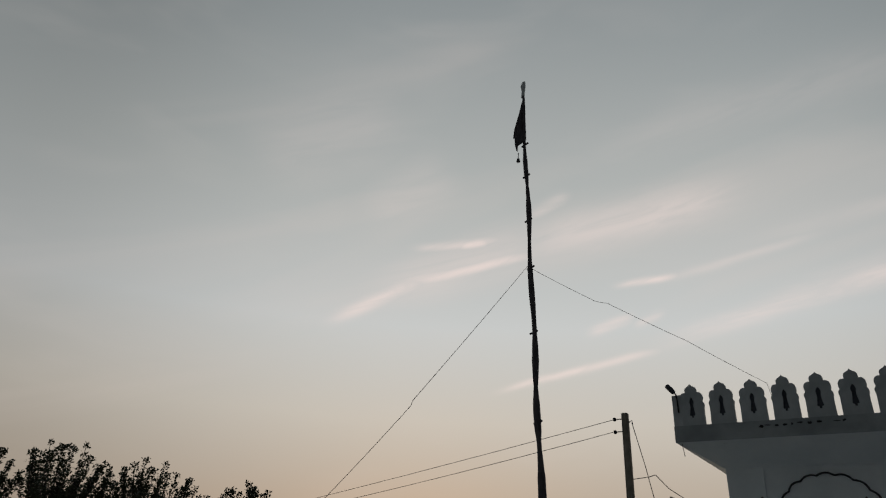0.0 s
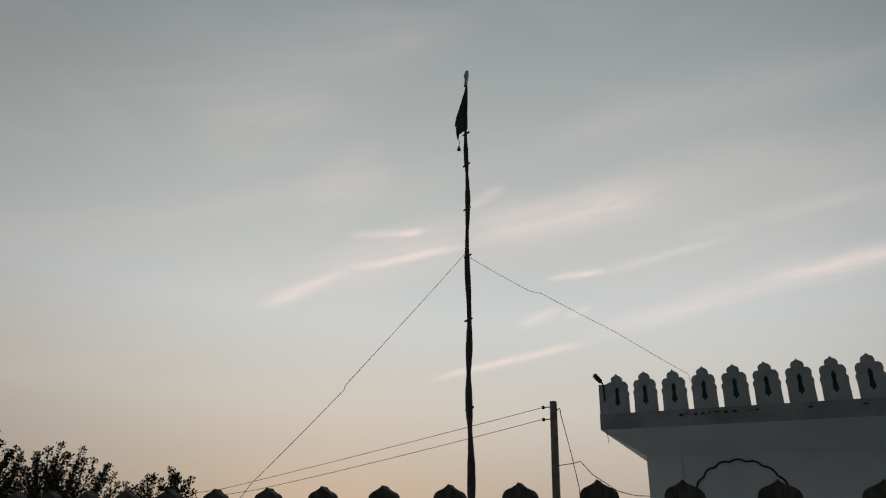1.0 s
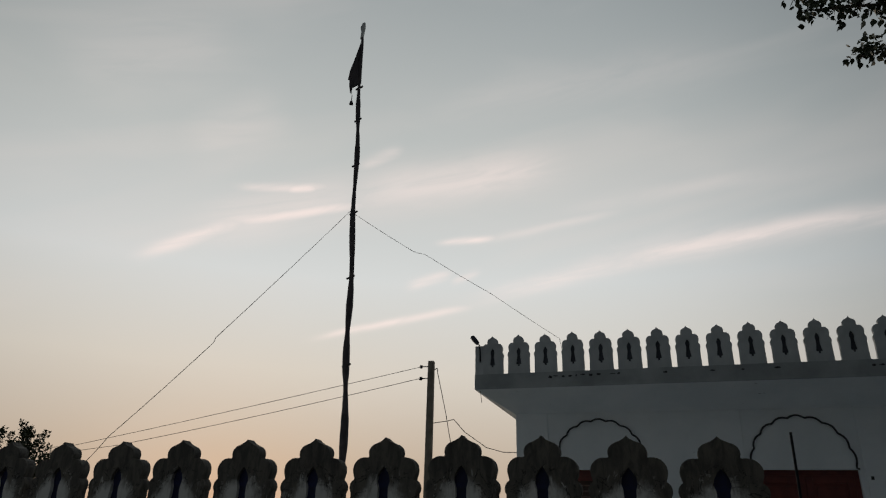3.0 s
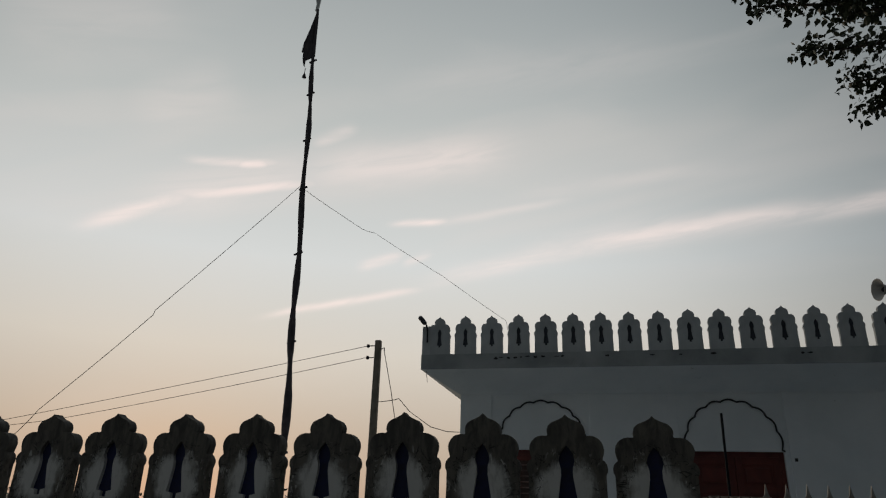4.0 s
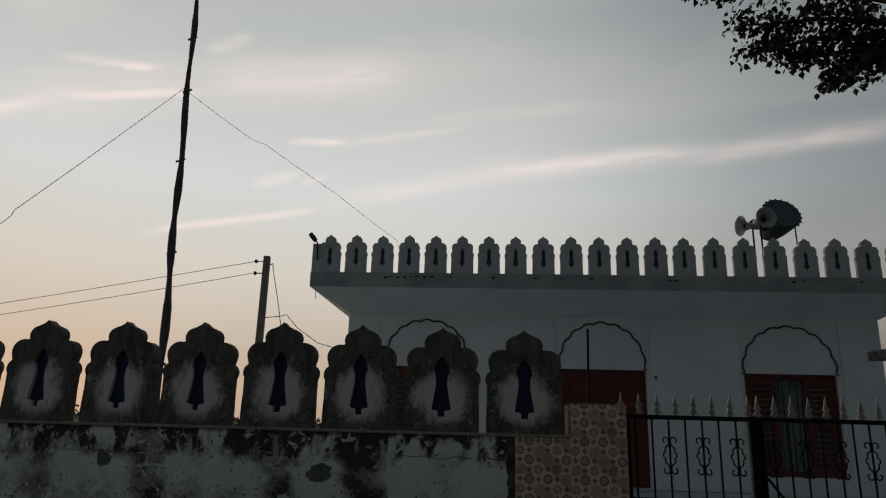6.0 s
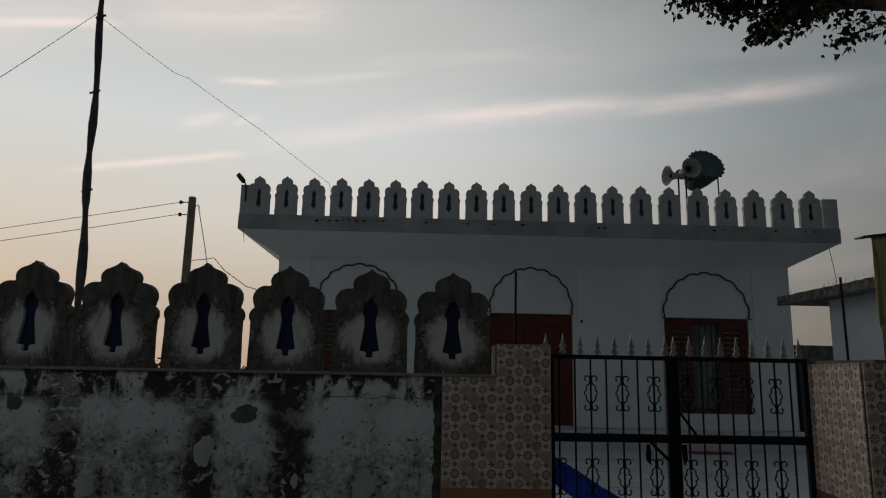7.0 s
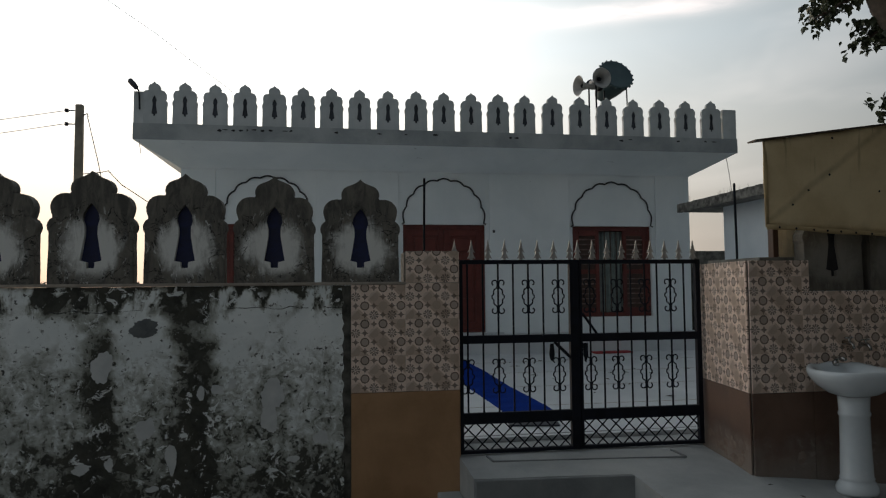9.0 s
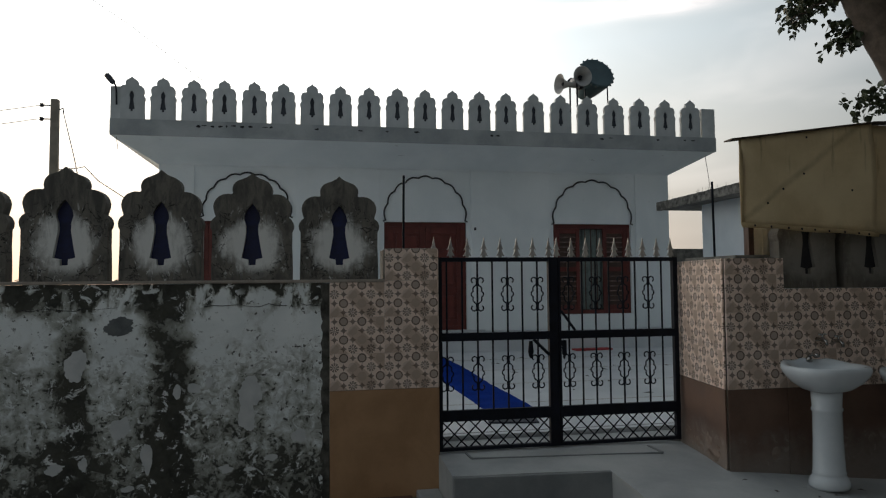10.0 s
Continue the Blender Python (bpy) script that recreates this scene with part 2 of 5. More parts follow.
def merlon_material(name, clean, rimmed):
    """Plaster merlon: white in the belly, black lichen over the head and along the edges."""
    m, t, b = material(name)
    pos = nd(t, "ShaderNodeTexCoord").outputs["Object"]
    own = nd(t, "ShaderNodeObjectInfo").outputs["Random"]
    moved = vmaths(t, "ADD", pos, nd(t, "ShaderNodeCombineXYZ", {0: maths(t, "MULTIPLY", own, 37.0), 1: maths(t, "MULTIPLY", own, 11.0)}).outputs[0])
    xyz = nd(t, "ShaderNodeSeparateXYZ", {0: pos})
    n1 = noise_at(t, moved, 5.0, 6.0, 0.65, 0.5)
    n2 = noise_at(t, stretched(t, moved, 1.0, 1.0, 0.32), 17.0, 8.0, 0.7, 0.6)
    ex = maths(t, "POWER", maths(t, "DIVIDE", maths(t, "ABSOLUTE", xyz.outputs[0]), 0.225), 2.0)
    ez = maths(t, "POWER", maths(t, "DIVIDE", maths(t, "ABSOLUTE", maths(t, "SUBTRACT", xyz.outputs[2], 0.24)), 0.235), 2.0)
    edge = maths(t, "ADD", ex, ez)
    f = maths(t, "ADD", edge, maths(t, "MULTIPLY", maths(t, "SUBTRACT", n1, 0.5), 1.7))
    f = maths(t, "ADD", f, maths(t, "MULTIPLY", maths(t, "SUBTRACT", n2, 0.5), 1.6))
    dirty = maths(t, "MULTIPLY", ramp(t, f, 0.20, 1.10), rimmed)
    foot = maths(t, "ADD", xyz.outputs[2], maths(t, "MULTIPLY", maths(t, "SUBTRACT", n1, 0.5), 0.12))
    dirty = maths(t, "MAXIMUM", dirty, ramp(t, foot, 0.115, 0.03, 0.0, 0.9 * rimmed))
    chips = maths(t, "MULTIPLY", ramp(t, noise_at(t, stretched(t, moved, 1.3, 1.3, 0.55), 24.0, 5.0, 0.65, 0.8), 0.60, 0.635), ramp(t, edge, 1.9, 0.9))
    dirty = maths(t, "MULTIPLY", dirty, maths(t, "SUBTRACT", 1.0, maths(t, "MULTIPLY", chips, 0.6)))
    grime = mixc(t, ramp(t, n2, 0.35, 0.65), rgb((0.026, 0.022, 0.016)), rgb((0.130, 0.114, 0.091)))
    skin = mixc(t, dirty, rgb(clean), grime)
    # hair cracks that follow the head, and soot run down from them
    line = maths(t, "ABSOLUTE", maths(t, "SUBTRACT", noise_at(t, moved, 7.0, 5.0, 0.6, 0.8), 0.5))
    crack = maths(t, "MULTIPLY", ramp(t, line, 0.014, 0.004), maths(t, "MULTIPLY", ramp(t, edge, 0.45, 0.8), ramp(t, edge, 2.2, 1.5)))
    t.links.new(mixc(t, maths(t, "MULTIPLY", crack, 0.9 if rimmed > 0.8 else 0.0), skin, rgb((0.008, 0.008, 0.007))), b.inputs["Base Color"])
    b.inputs["Roughness"].default_value = 0.9
    h = maths(t, "ADD", n1, n2)
    t.links.new(nd(t, "ShaderNodeBump", {"Height": h, "Strength": 0.5, "Distance": 0.006}).outputs[0], b.inputs["Normal"])
    return m


def tile_material():
    """Glazed tile printed with rosettes, rings and small crosses in brown on beige."""
    m, t, b = material("rosette_tile")
    pos = nd(t, "ShaderNodeTexCoord").outputs["Object"]
    xyz = nd(t, "ShaderNodeSeparateXYZ", {0: pos})
    cell = 0.0643
    gx, gz = maths(t, "DIVIDE", xyz.outputs[0], cell), maths(t, "DIVIDE", xyz.outputs[2], cell)
    ix, iz = maths(t, "FLOOR", gx), maths(t, "FLOOR", gz)
    fx, fz = maths(t, "SUBTRACT", maths(t, "FRACT", gx), 0.5), maths(t, "SUBTRACT", maths(t, "FRACT", gz), 0.5)
    r = maths(t, "SQRT", maths(t, "ADD", maths(t, "MULTIPLY", fx, fx), maths(t, "MULTIPLY", fz, fz)))
    turn = maths(t, "ARCTAN2", fz, fx)
    row = maths(t, "MODULO", iz, 4.0)
    col3 = maths(t, "MODULO", maths(t, "FLOOR", maths(t, "DIVIDE", ix, 2.0)), 3.0)
    faint = maths(t, "COMPARE", col3, maths(t, "FLOOR", maths(t, "DIVIDE", maths(t, "ADD", row, 1.0), 2.0)), 0.1)
    odd = maths(t, "MODULO", maths(t, "ADD", ix, iz), 2.0)
    disc = maths(t, "LESS_THAN", r, 0.50)
    ring = maths(t, "MULTIPLY", disc, maths(t, "MULTIPLY_ADD", maths(t, "GREATER_THAN", r, 0.37), 0.42, 0.54))
    spokes = maths(t, "GREATER_THAN", maths(t, "SINE", maths(t, "MULTIPLY", turn, 9.0)), -0.45)
    band = maths(t, "MULTIPLY", maths(t, "GREATER_THAN", r, 0.17), disc)
    petal = maths(t, "ADD", maths(t, "MULTIPLY", maths(t, "MULTIPLY", band, spokes), 0.86), maths(t, "MULTIPLY", maths(t, "LESS_THAN", r, 0.12), 0.6))
    big = mixc(t, maths(t, "MODULO", row, 2.0), petal, ring)
    big = mixc(t, faint, big, maths(t, "MULTIPLY", disc, 0.20))
    ax, az = maths(t, "ABSOLUTE", fx), maths(t, "ABSOLUTE", fz)
    cross = maths(t, "LESS_THAN", maths(t, "ADD", maths(t, "SQRT", ax), maths(t, "SQRT", az)), 0.755)
    motif = mixc(t, odd, big, maths(t, "MULTIPLY", cross, 0.82))
    seed = nd(t, "ShaderNodeTexWhiteNoise", {"Vector": nd(t, "ShaderNodeCombineXYZ", {0: ix, 1: iz}).outputs[0]}, noise_dimensions="3D").outputs[0]
    diag = maths(t, "MULTIPLY", ramp(t, maths(t, "SINE", maths(t, "MULTIPLY", maths(t, "ADD", gx, gz), 1.571)), -0.12, 0.05),
                 ramp(t, maths(t, "SINE", maths(t, "MULTIPLY", maths(t, "SUBTRACT", gx, gz), 0.7855)), -0.35, -0.15, 0.25, 1.0))
    broad = noise_at(t, pos, 9.0, 4.0)
    ground = mixc(t, maths(t, "MULTIPLY", diag, maths(t, "MULTIPLY_ADD", broad, 0.7, 0.45)), rgb((0.86, 0.70, 0.60)), rgb((0.52, 0.385, 0.295)))
    ink = mixc(t, seed, rgb((0.080, 0.053, 0.039)), rgb((0.165, 0.113, 0.083)))
    col = mixc(t, maths(t, "MULTIPLY", motif, 0.97), ground, ink)
    t.links.new(col, b.inputs["Base Color"])
    t.links.new(maths(t, "MULTIPLY_ADD", broad, 0.3, 0.22), b.inputs["Roughness"])
    t.links.new(nd(t, "ShaderNodeBump", {"Height": broad, "Strength": 0.12, "Distance": 0.003}).outputs[0], b.inputs["Normal"])
    return m


def facade_material():
    m, t, b = material("painted_facade")
    pos = nd(t, "ShaderNodeTexCoord").outputs["Object"]
    broad = noise_at(t, pos, 0.9, 5.0, 0.6, 0.3)
    runs = noise_at(t, stretched(t, pos, 1.6, 1.6, 0.5), 1.5, 4.0, 0.55)
    grain = noise_at(t, pos, 70.0, 3.0)
    f = maths(t, "ADD", maths(t, "MULTIPLY", ramp(t, broad, 0.3, 0.7), 0.8), maths(t, "MULTIPLY", ramp(t, runs, 0.35, 0.7), 0.2))
    col = mixc(t, f, rgb((0.72, 0.77, 0.785)), rgb((0.83, 0.87, 0.88)))
    spot = maths(t, "MULTIPLY", ramp(t, noise_at(t, pos, 9.0, 6.0, 0.7), 0.66, 0.72), 0.5)
    col = mixc(t, spot, col, rgb((0.35, 0.36, 0.35)))
    t.links.new(col, b.inputs["Base Color"])
    b.inputs["Roughness"].default_value = 0.75
    t.links.new(nd(t, "ShaderNodeBump", {"Height": maths(t, "ADD", grain, broad), "Strength": 0.25, "Distance": 0.004}).outputs[0], b.inputs["Normal"])
    return m


def leaf_material(name, dark, light):
    m, t, b = material(name)
    isl = nd(t, "ShaderNodeNewGeometry").outputs["Random Per Island"]
    pos = nd(t, "ShaderNodeTexCoord").outputs["Object"]
    f = maths(t, "ADD", maths(t, "MULTIPLY", isl, 0.7), maths(t, "MULTIPLY", noise_at(t, pos, 40.0), 0.3))
    t.links.new(mixc(t, f, rgb(dark), rgb(light)), b.inputs["Base Color"])
    b.inputs["Roughness"].default_value = 0.5
    return m


WALL_PAINT = old_wall_material()
MERLON_PAINT = merlon_material("lichened_plaster", (0.74, 0.74, 0.71), 0.92)
DARK_MERLON = merlon_material("dark_plaster", (0.24, 0.225, 0.20), 0.62)
WHITE_MERLON = surface("parapet_paint", (0.40, 0.43, 0.44), (0.55, 0.58, 0.585), 3.0, 0.75, 0.25, vary=0.10)
BLUE_PAINT = surface("dark_blue_paint", (0.006, 0.009, 0.040), (0.011, 0.018, 0.088), 14.0, 0.6, 0.2, vary=0.5)
GREY_PAINT = surface("dark_grey_paint", (0.020, 0.024, 0.034), (0.050, 0.057, 0.074), 14.0, 0.7, 0.2, vary=0.4)
FACADE = facade_material()
BAND_PAINT = surface("grimy_band_paint", (0.25, 0.275, 0.285), (0.44, 0.465, 0.47), 1.6, 0.8, 0.3, 50.0)
TILE = tile_material()
BROWN_TILE = surface("brown_dado_tile", (0.33, 0.185, 0.090), (0.48, 0.285, 0.150), 2.6, 0.42, 0.15, 40.0, vary=0.08)
# redder right-hand dado, with the shade on that side darkening its colour too
SHADED_RED_DADO = surface("shaded_red_brown_dado", (0.105, 0.060, 0.042), (0.165, 0.096, 0.066), 4.0, 0.5, 0.2, 40.0)


def splash_dado(m):
    """Cement dust and dried splashes along the foot of the dado, with a ragged top."""
    t = m.node_tree
    b = t.nodes["Principled BSDF"]
    base = b.inputs["Base Color"].links[0].from_socket
    pos = nd(t, "ShaderNodeTexCoord").outputs["Object"]
    z = nd(t, "ShaderNodeSeparateXYZ", {0: pos}).outputs[2]
    tops = maths(t, "MULTIPLY", maths(t, "SUBTRACT", noise_at(t, pos, 3.5, 6.0, 0.65), 0.5), 0.55)
    haze = maths(t, "MULTIPLY", ramp(t, maths(t, "ADD", z, tops), 0.50, 0.20), 0.58)
    spots = maths(t, "MULTIPLY", ramp(t, noise_at(t, pos, 13.0, 7.0, 0.7, 0.6), 0.56, 0.61), ramp(t, maths(t, "ADD", z, tops), 0.48, 0.30))
    dust = maths(t, "MAXIMUM", haze, maths(t, "MULTIPLY", spots, 0.7))
    t.links.new(mixc(t, dust, base, rgb((0.30, 0.27, 0.24))), b.inputs["Base Color"])


splash_dado(SHADED_RED_DADO)
SMEAR = surface("dusty_cement_smear", (0.19, 0.135, 0.105), (0.30, 0.245, 0.21), 14.0, 0.95, 0.3)
GROUT = surface("cement_grout", (0.27, 0.235, 0.20), (0.40, 0.35, 0.30), 12.0, 0.9, 0.3)
IRON = surface("black_enamel_iron", (0.004, 0.005, 0.009), (0.010, 0.013, 0.022), 9.0, 0.62, 0.2, 80.0)
IRON.node_tree.nodes["Principled BSDF"].inputs["Specular IOR Level"].default_value = 0.2
SILVER = surface("dull_silver_paint", (0.26, 0.25, 0.24), (0.50, 0.48, 0.45), 18.0, 0.5, 0.2, metal=0.35, vary=0.3)
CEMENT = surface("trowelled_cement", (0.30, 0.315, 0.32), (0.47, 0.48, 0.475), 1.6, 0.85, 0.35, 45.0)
RISER = surface("dark_cement_riser", (0.17, 0.18, 0.19), (0.28, 0.29, 0.29), 2.5, 0.85, 0.4, 45.0)
FLOOR_WHITE = surface("pale_marble_chip_floor", (0.50, 0.53, 0.56), (0.66, 0.68, 0.70), 1.3, 0.55, 0.15, 80.0)
CARPET = surface("royal_blue_carpet", (0.003, 0.022, 0.17), (0.007, 0.038, 0.26), 5.0, 0.95, 0.4, 160.0)
CARPET.node_tree.nodes["Principled BSDF"].inputs["Specular IOR Level"].default_value = 0.05
RED_WOOD = surface("maroon_painted_wood", (0.085, 0.016, 0.012), (0.15, 0.030, 0.022), 6.0, 0.5, 0.25, 50.0, vary=0.2)
# paler than the frames: light caught by the louvre slats put into the colour
LIT_SLAT_WOOD = surface("lit_maroon_slat_wood", (0.10, 0.035, 0.028), (0.30, 0.22, 0.20), 9.0, 0.8, 0.3, 60.0, vary=0.5)
DARK_WOOD = surface("dark_brown_wood", (0.035, 0.018, 0.012), (0.075, 0.038, 0.025), 6.0, 0.55, 0.25, 50.0)
CURTAIN = surface("grey_green_curtain", (0.16, 0.20, 0.19), (0.28, 0.33, 0.31), 6.0, 0.95, 0.3, 120.0)
BLACK_LINE = surface("black_moulding_paint", (0.010, 0.010, 0.012), (0.03, 0.03, 0.035), 12.0, 0.6, 0.2)
CERAMIC = surface("white_glazed_ceramic", (0.58, 0.63, 0.67), (0.70, 0.74, 0.77), 3.0, 0.16, 0.03, 30.0)
CHROME = surface("worn_chrome", (0.26, 0.25, 0.24), (0.48, 0.47, 0.45), 20.0, 0.25, 0.1, metal=1.0)
TARP = surface("tan_tarpaulin", (0.61, 0.47, 0.265), (0.79, 0.645, 0.405), 2.4, 0.7, 0.4, 90.0)


def soil_tarp(m):
    """Adds an old diagonal fold mark, run stains under the tin sheet and a fine weave to the tarpaulin."""
    t = m.node_tree
    b = t.nodes["Principled BSDF"]
    base = b.inputs["Base Color"].links[0].from_socket
    pos = nd(t, "ShaderNodeTexCoord").outputs["Object"]
    xyz = nd(t, "ShaderNodeSeparateXYZ", {0: pos})
    off = maths(t, "SUBTRACT", maths(t, "SUBTRACT", xyz.outputs[2], 1.644), maths(t, "MULTIPLY", maths(t, "SUBTRACT", xyz.outputs[0], 2.641), 0.736))
    off = maths(t, "ABSOLUTE", maths(t, "ADD", off, maths(t, "MULTIPLY", maths(t, "SUBTRACT", noise_at(t, pos, 6.0), 0.5), 0.03)))
    fold = maths(t, "MULTIPLY", ramp(t, off, 0.045, 0.0), maths(t, "MULTIPLY_ADD", noise_at(t, pos, 14.0), 0.7, -0.05))
    runs = maths(t, "MULTIPLY", ramp(t, noise_at(t, stretched(t, pos, 9.0, 1.0, 0.8), 2.4, 4.0), 0.55, 0.72), ramp(t, xyz.outputs[2], 1.80, 2.12, 0.0, 0.7))
    foot = maths(t, "MULTIPLY", ramp(t, xyz.outputs[2], 1.66, 1.50, 0.0, 0.75), ramp(t, noise_at(t, pos, 5.0, 5.0), 0.35, 0.65))
    soil = maths(t, "MAXIMUM", maths(t, "MAXIMUM", fold, runs), foot, clamp=True)
    t.links.new(mixc(t, soil, base, rgb((0.20, 0.135, 0.065))), b.inputs["Base Color"])


soil_tarp(TARP)
TARP_SEAM = surface("brown_tarpaulin_hem", (0.40, 0.29, 0.15), (0.56, 0.43, 0.24), 5.0, 0.75, 0.4, 90.0)
TIN = surface("rusty_tin_sheet", (0.045, 0.035, 0.03), (0.12, 0.09, 0.07), 5.0, 0.6, 0.3, metal=0.4)
CREAM = surface("cream_lattice_panel", (0.64, 0.57, 0.43), (0.78, 0.71, 0.56), 8.0, 0.8, 0.3)
HOUSE_PAINT = surface("pale_blue_house_paint", (0.52, 0.58, 0.63), (0.64, 0.69, 0.73), 1.5, 0.8, 0.25)
JOINT_RAW = surface("dark_raw_cement", (0.012, 0.011, 0.009), (0.15, 0.145, 0.125), 8.0, 0.92, 0.6, 30.0)
MOULD_EDGE = surface("flaking_mouldy_edge", (0.010, 0.010, 0.008), (0.26, 0.25, 0.23), 13.0, 0.92, 0.6, 40.0)
SLAB = surface("mouldy_concrete_slab", (0.05, 0.048, 0.042), (0.24, 0.23, 0.21), 5.0, 0.92, 0.6, 30.0)
POLE_CLOTH = surface("navy_wrapped_cloth", (0.045, 0.041, 0.050), (0.125, 0.110, 0.115), 5.0, 0.9, 0.6, 90.0)
STEEL = surface("bright_steel_blade", (0.50, 0.50, 0.48), (0.66, 0.66, 0.63), 12.0, 0.4, 0.1, metal=0.5)
CONCRETE_POLE = surface("weathered_concrete_pole", (0.17, 0.15, 0.12), (0.29, 0.26, 0.21), 4.0, 0.9, 0.4)
WIRE = surface("dull_wire", (0.09, 0.09, 0.09), (0.16, 0.155, 0.15), 10.0, 0.6, 0.0, metal=0.5)
TANK = surface("blue_green_tank_plastic", (0.020, 0.050, 0.062), (0.042, 0.088, 0.10), 3.0, 0.45, 0.15)
HORN = surface("grey_horn_enamel", (0.30, 0.30, 0.30), (0.44, 0.44, 0.43), 6.0, 0.5, 0.1)
BARK = surface("grey_brown_bark", (0.055, 0.042, 0.033), (0.15, 0.12, 0.095), 9.0, 0.95, 0.9, 50.0)
LEAF = leaf_material("dark_fig_leaf", (0.018, 0.030, 0.014), (0.060, 0.075, 0.030))
FAR_LEAF = leaf_material("far_poplar_leaf", (0.022, 0.032, 0.014), (0.075, 0.085, 0.035))
EARTH = surface("dry_field_earth", (0.07, 0.065, 0.04), (0.17, 0.15, 0.10), 0.35, 0.95, 0.5, 14.0)
LANE = surface("dusty_lane_concrete", (0.20, 0.195, 0.185), (0.33, 0.32, 0.30), 1.1, 0.9, 0.5, 40.0)
PATCH_WHITE = surface("bare_lime_plaster", (0.50, 0.52, 0.52), (0.64, 0.65, 0.64), 8.0, 0.9, 0.4)
PATCH_GREY = surface("exposed_render", (0.10, 0.11, 0.115), (0.18, 0.19, 0.19), 12.0, 0.95, 0.6)
RED_MAT = surface("faded_red_cloth", (0.25, 0.03, 0.035), (0.40, 0.06, 0.06), 8.0, 0.95, 0.3)
BRICK_RED = surface("sooty_brick", (0.10, 0.050, 0.035), (0.20, 0.10, 0.07), 9.0, 0.9, 0.4)
LITTER = surface("dry_leaf_litter", (0.03, 0.025, 0.02), (0.08, 0.06, 0.045), 9.0, 0.95, 0.0)

# ---------------------------------------------------------------- mesh helpers


def mesh_of(name, bm, mat, smooth=False):
    bmesh.ops.recalc_face_normals(bm, faces=bm.faces)
    me = bpy.data.meshes.new(name)
    bm.to_mesh(me)
    bm.free()
    me.materials.append(mat)
    if smooth:
        me.shade_smooth()
    return me


def part(name, bm, mat, parent=None, label="", smooth=False):
    ob = new(name, mesh_of(name, bm, mat, smooth))
    ob.parent = parent
    return tagged(ob, label)


def shared(name, me, parent, m):
    """One more piece on a mesh that others use too."""
    ob = new(name, me)
    ob.parent, ob.matrix_basis = parent, m
    return ob


def thing(name, label, category, at=(0, 0, 0), turn=0.0, group="", kind=""):
    ob = new(name)
    ob.empty_display_size = 0.1
    ob.matrix_basis = pose(*at, 0, 0, turn)
    return tagged(ob, label, category, group, kind)


def box(bm, x0, x1, y0, y1, z0, z1, bevel=0.0):
    vs = [bm.verts.new((x, y, z)) for x in (x0, x1) for y in (y0, y1) for z in (z0, z1)]
    fs = [bm.faces.new([vs[i] for i in q]) for q in ((0, 1, 3, 2), (4, 6, 7, 5), (0, 4, 5, 1), (2, 3, 7, 6), (0, 2, 6, 4), (1, 5, 7, 3))]
    if bevel:
        es = list({e for f in fs for e in f.edges})
        bmesh.ops.bevel(bm, geom=es, offset=bevel, segments=2, affect="EDGES", profile=0.6)
    return bm


def boxed(*a, bevel=0.0):
    return box(bmesh.new(), *a, bevel=bevel)


def tube(bm, pts, radii, sides=8, caps=True):
    """A round bar along the points."""
    pts = [Vector(p) for p in pts]
    if not isinstance(radii, (list, tuple)):
        radii = [radii] * len(pts)
    rings, last = [], None
    for i, p in enumerate(pts):
        d = (pts[min(i + 1, len(pts) - 1)] - pts[max(i - 1, 0)]).normalized()
        ref = last if last is not None else (Vector((1, 0, 0)) if abs(d.x) < 0.8 else Vector((0, 0, 1)))
        u = (ref - d * ref.dot(d)).normalized()
        last = u
        w = d.cross(u)
        rings.append([bm.verts.new(p + (u * math.cos(2 * math.pi * k / sides) + w * math.sin(2 * math.pi * k / sides)) * radii[i]) for k in range(sides)])
    for a, b in zip(rings, rings[1:]):
        for k in range(sides):
            bm.faces.new((a[k], a[(k + 1) % sides], b[(k + 1) % sides], b[k]))
    if caps:
        bm.faces.new(rings[0][::-1])
        bm.faces.new(rings[-1])
    return bm


def lathe(bm, profile, sides=28, squash=(1, 1), at=(0, 0, 0)):
    """A turned body from (radius, height) pairs, about z."""
    rings = []
    for r, z in profile:
        rings.append([bm.verts.new((at[0] + r * squash[0] * math.cos(2 * math.pi * k / sides), at[1] + r * squash[1] * math.sin(2 * math.pi * k / sides), at[2] + z)) for k in range(sides)])
    for a, b in zip(rings, rings[1:]):
        for k in range(sides):
            bm.faces.new((a[k], a[(k + 1) % sides], b[(k + 1) % sides], b[k]))
    bm.faces.new(rings[0][::-1])
    bm.faces.new(rings[-1])
    return bm


def prism(bm, outline, y0, y1):
    """An outline in x and z, pushed from y0 to y1."""
    a = [bm.verts.new((x, y0, z)) for x, z in outline]
    b = [bm.verts.new((x, y1, z)) for x, z in outline]
    bm.faces.new(a)
    bm.faces.new(b[::-1])
    n = len(a)
    for i in range(n):
        bm.faces.new((a[i], b[i], b[(i + 1) % n], a[(i + 1) % n]))
    return bm


def arc(cx, cz, r, a0, a1, n=5):
    return [(cx + r * math.cos(radians(a0 + (a1 - a0) * i / n)), cz + r * math.sin(radians(a0 + (a1 - a0) * i / n))) for i in range(n + 1)]


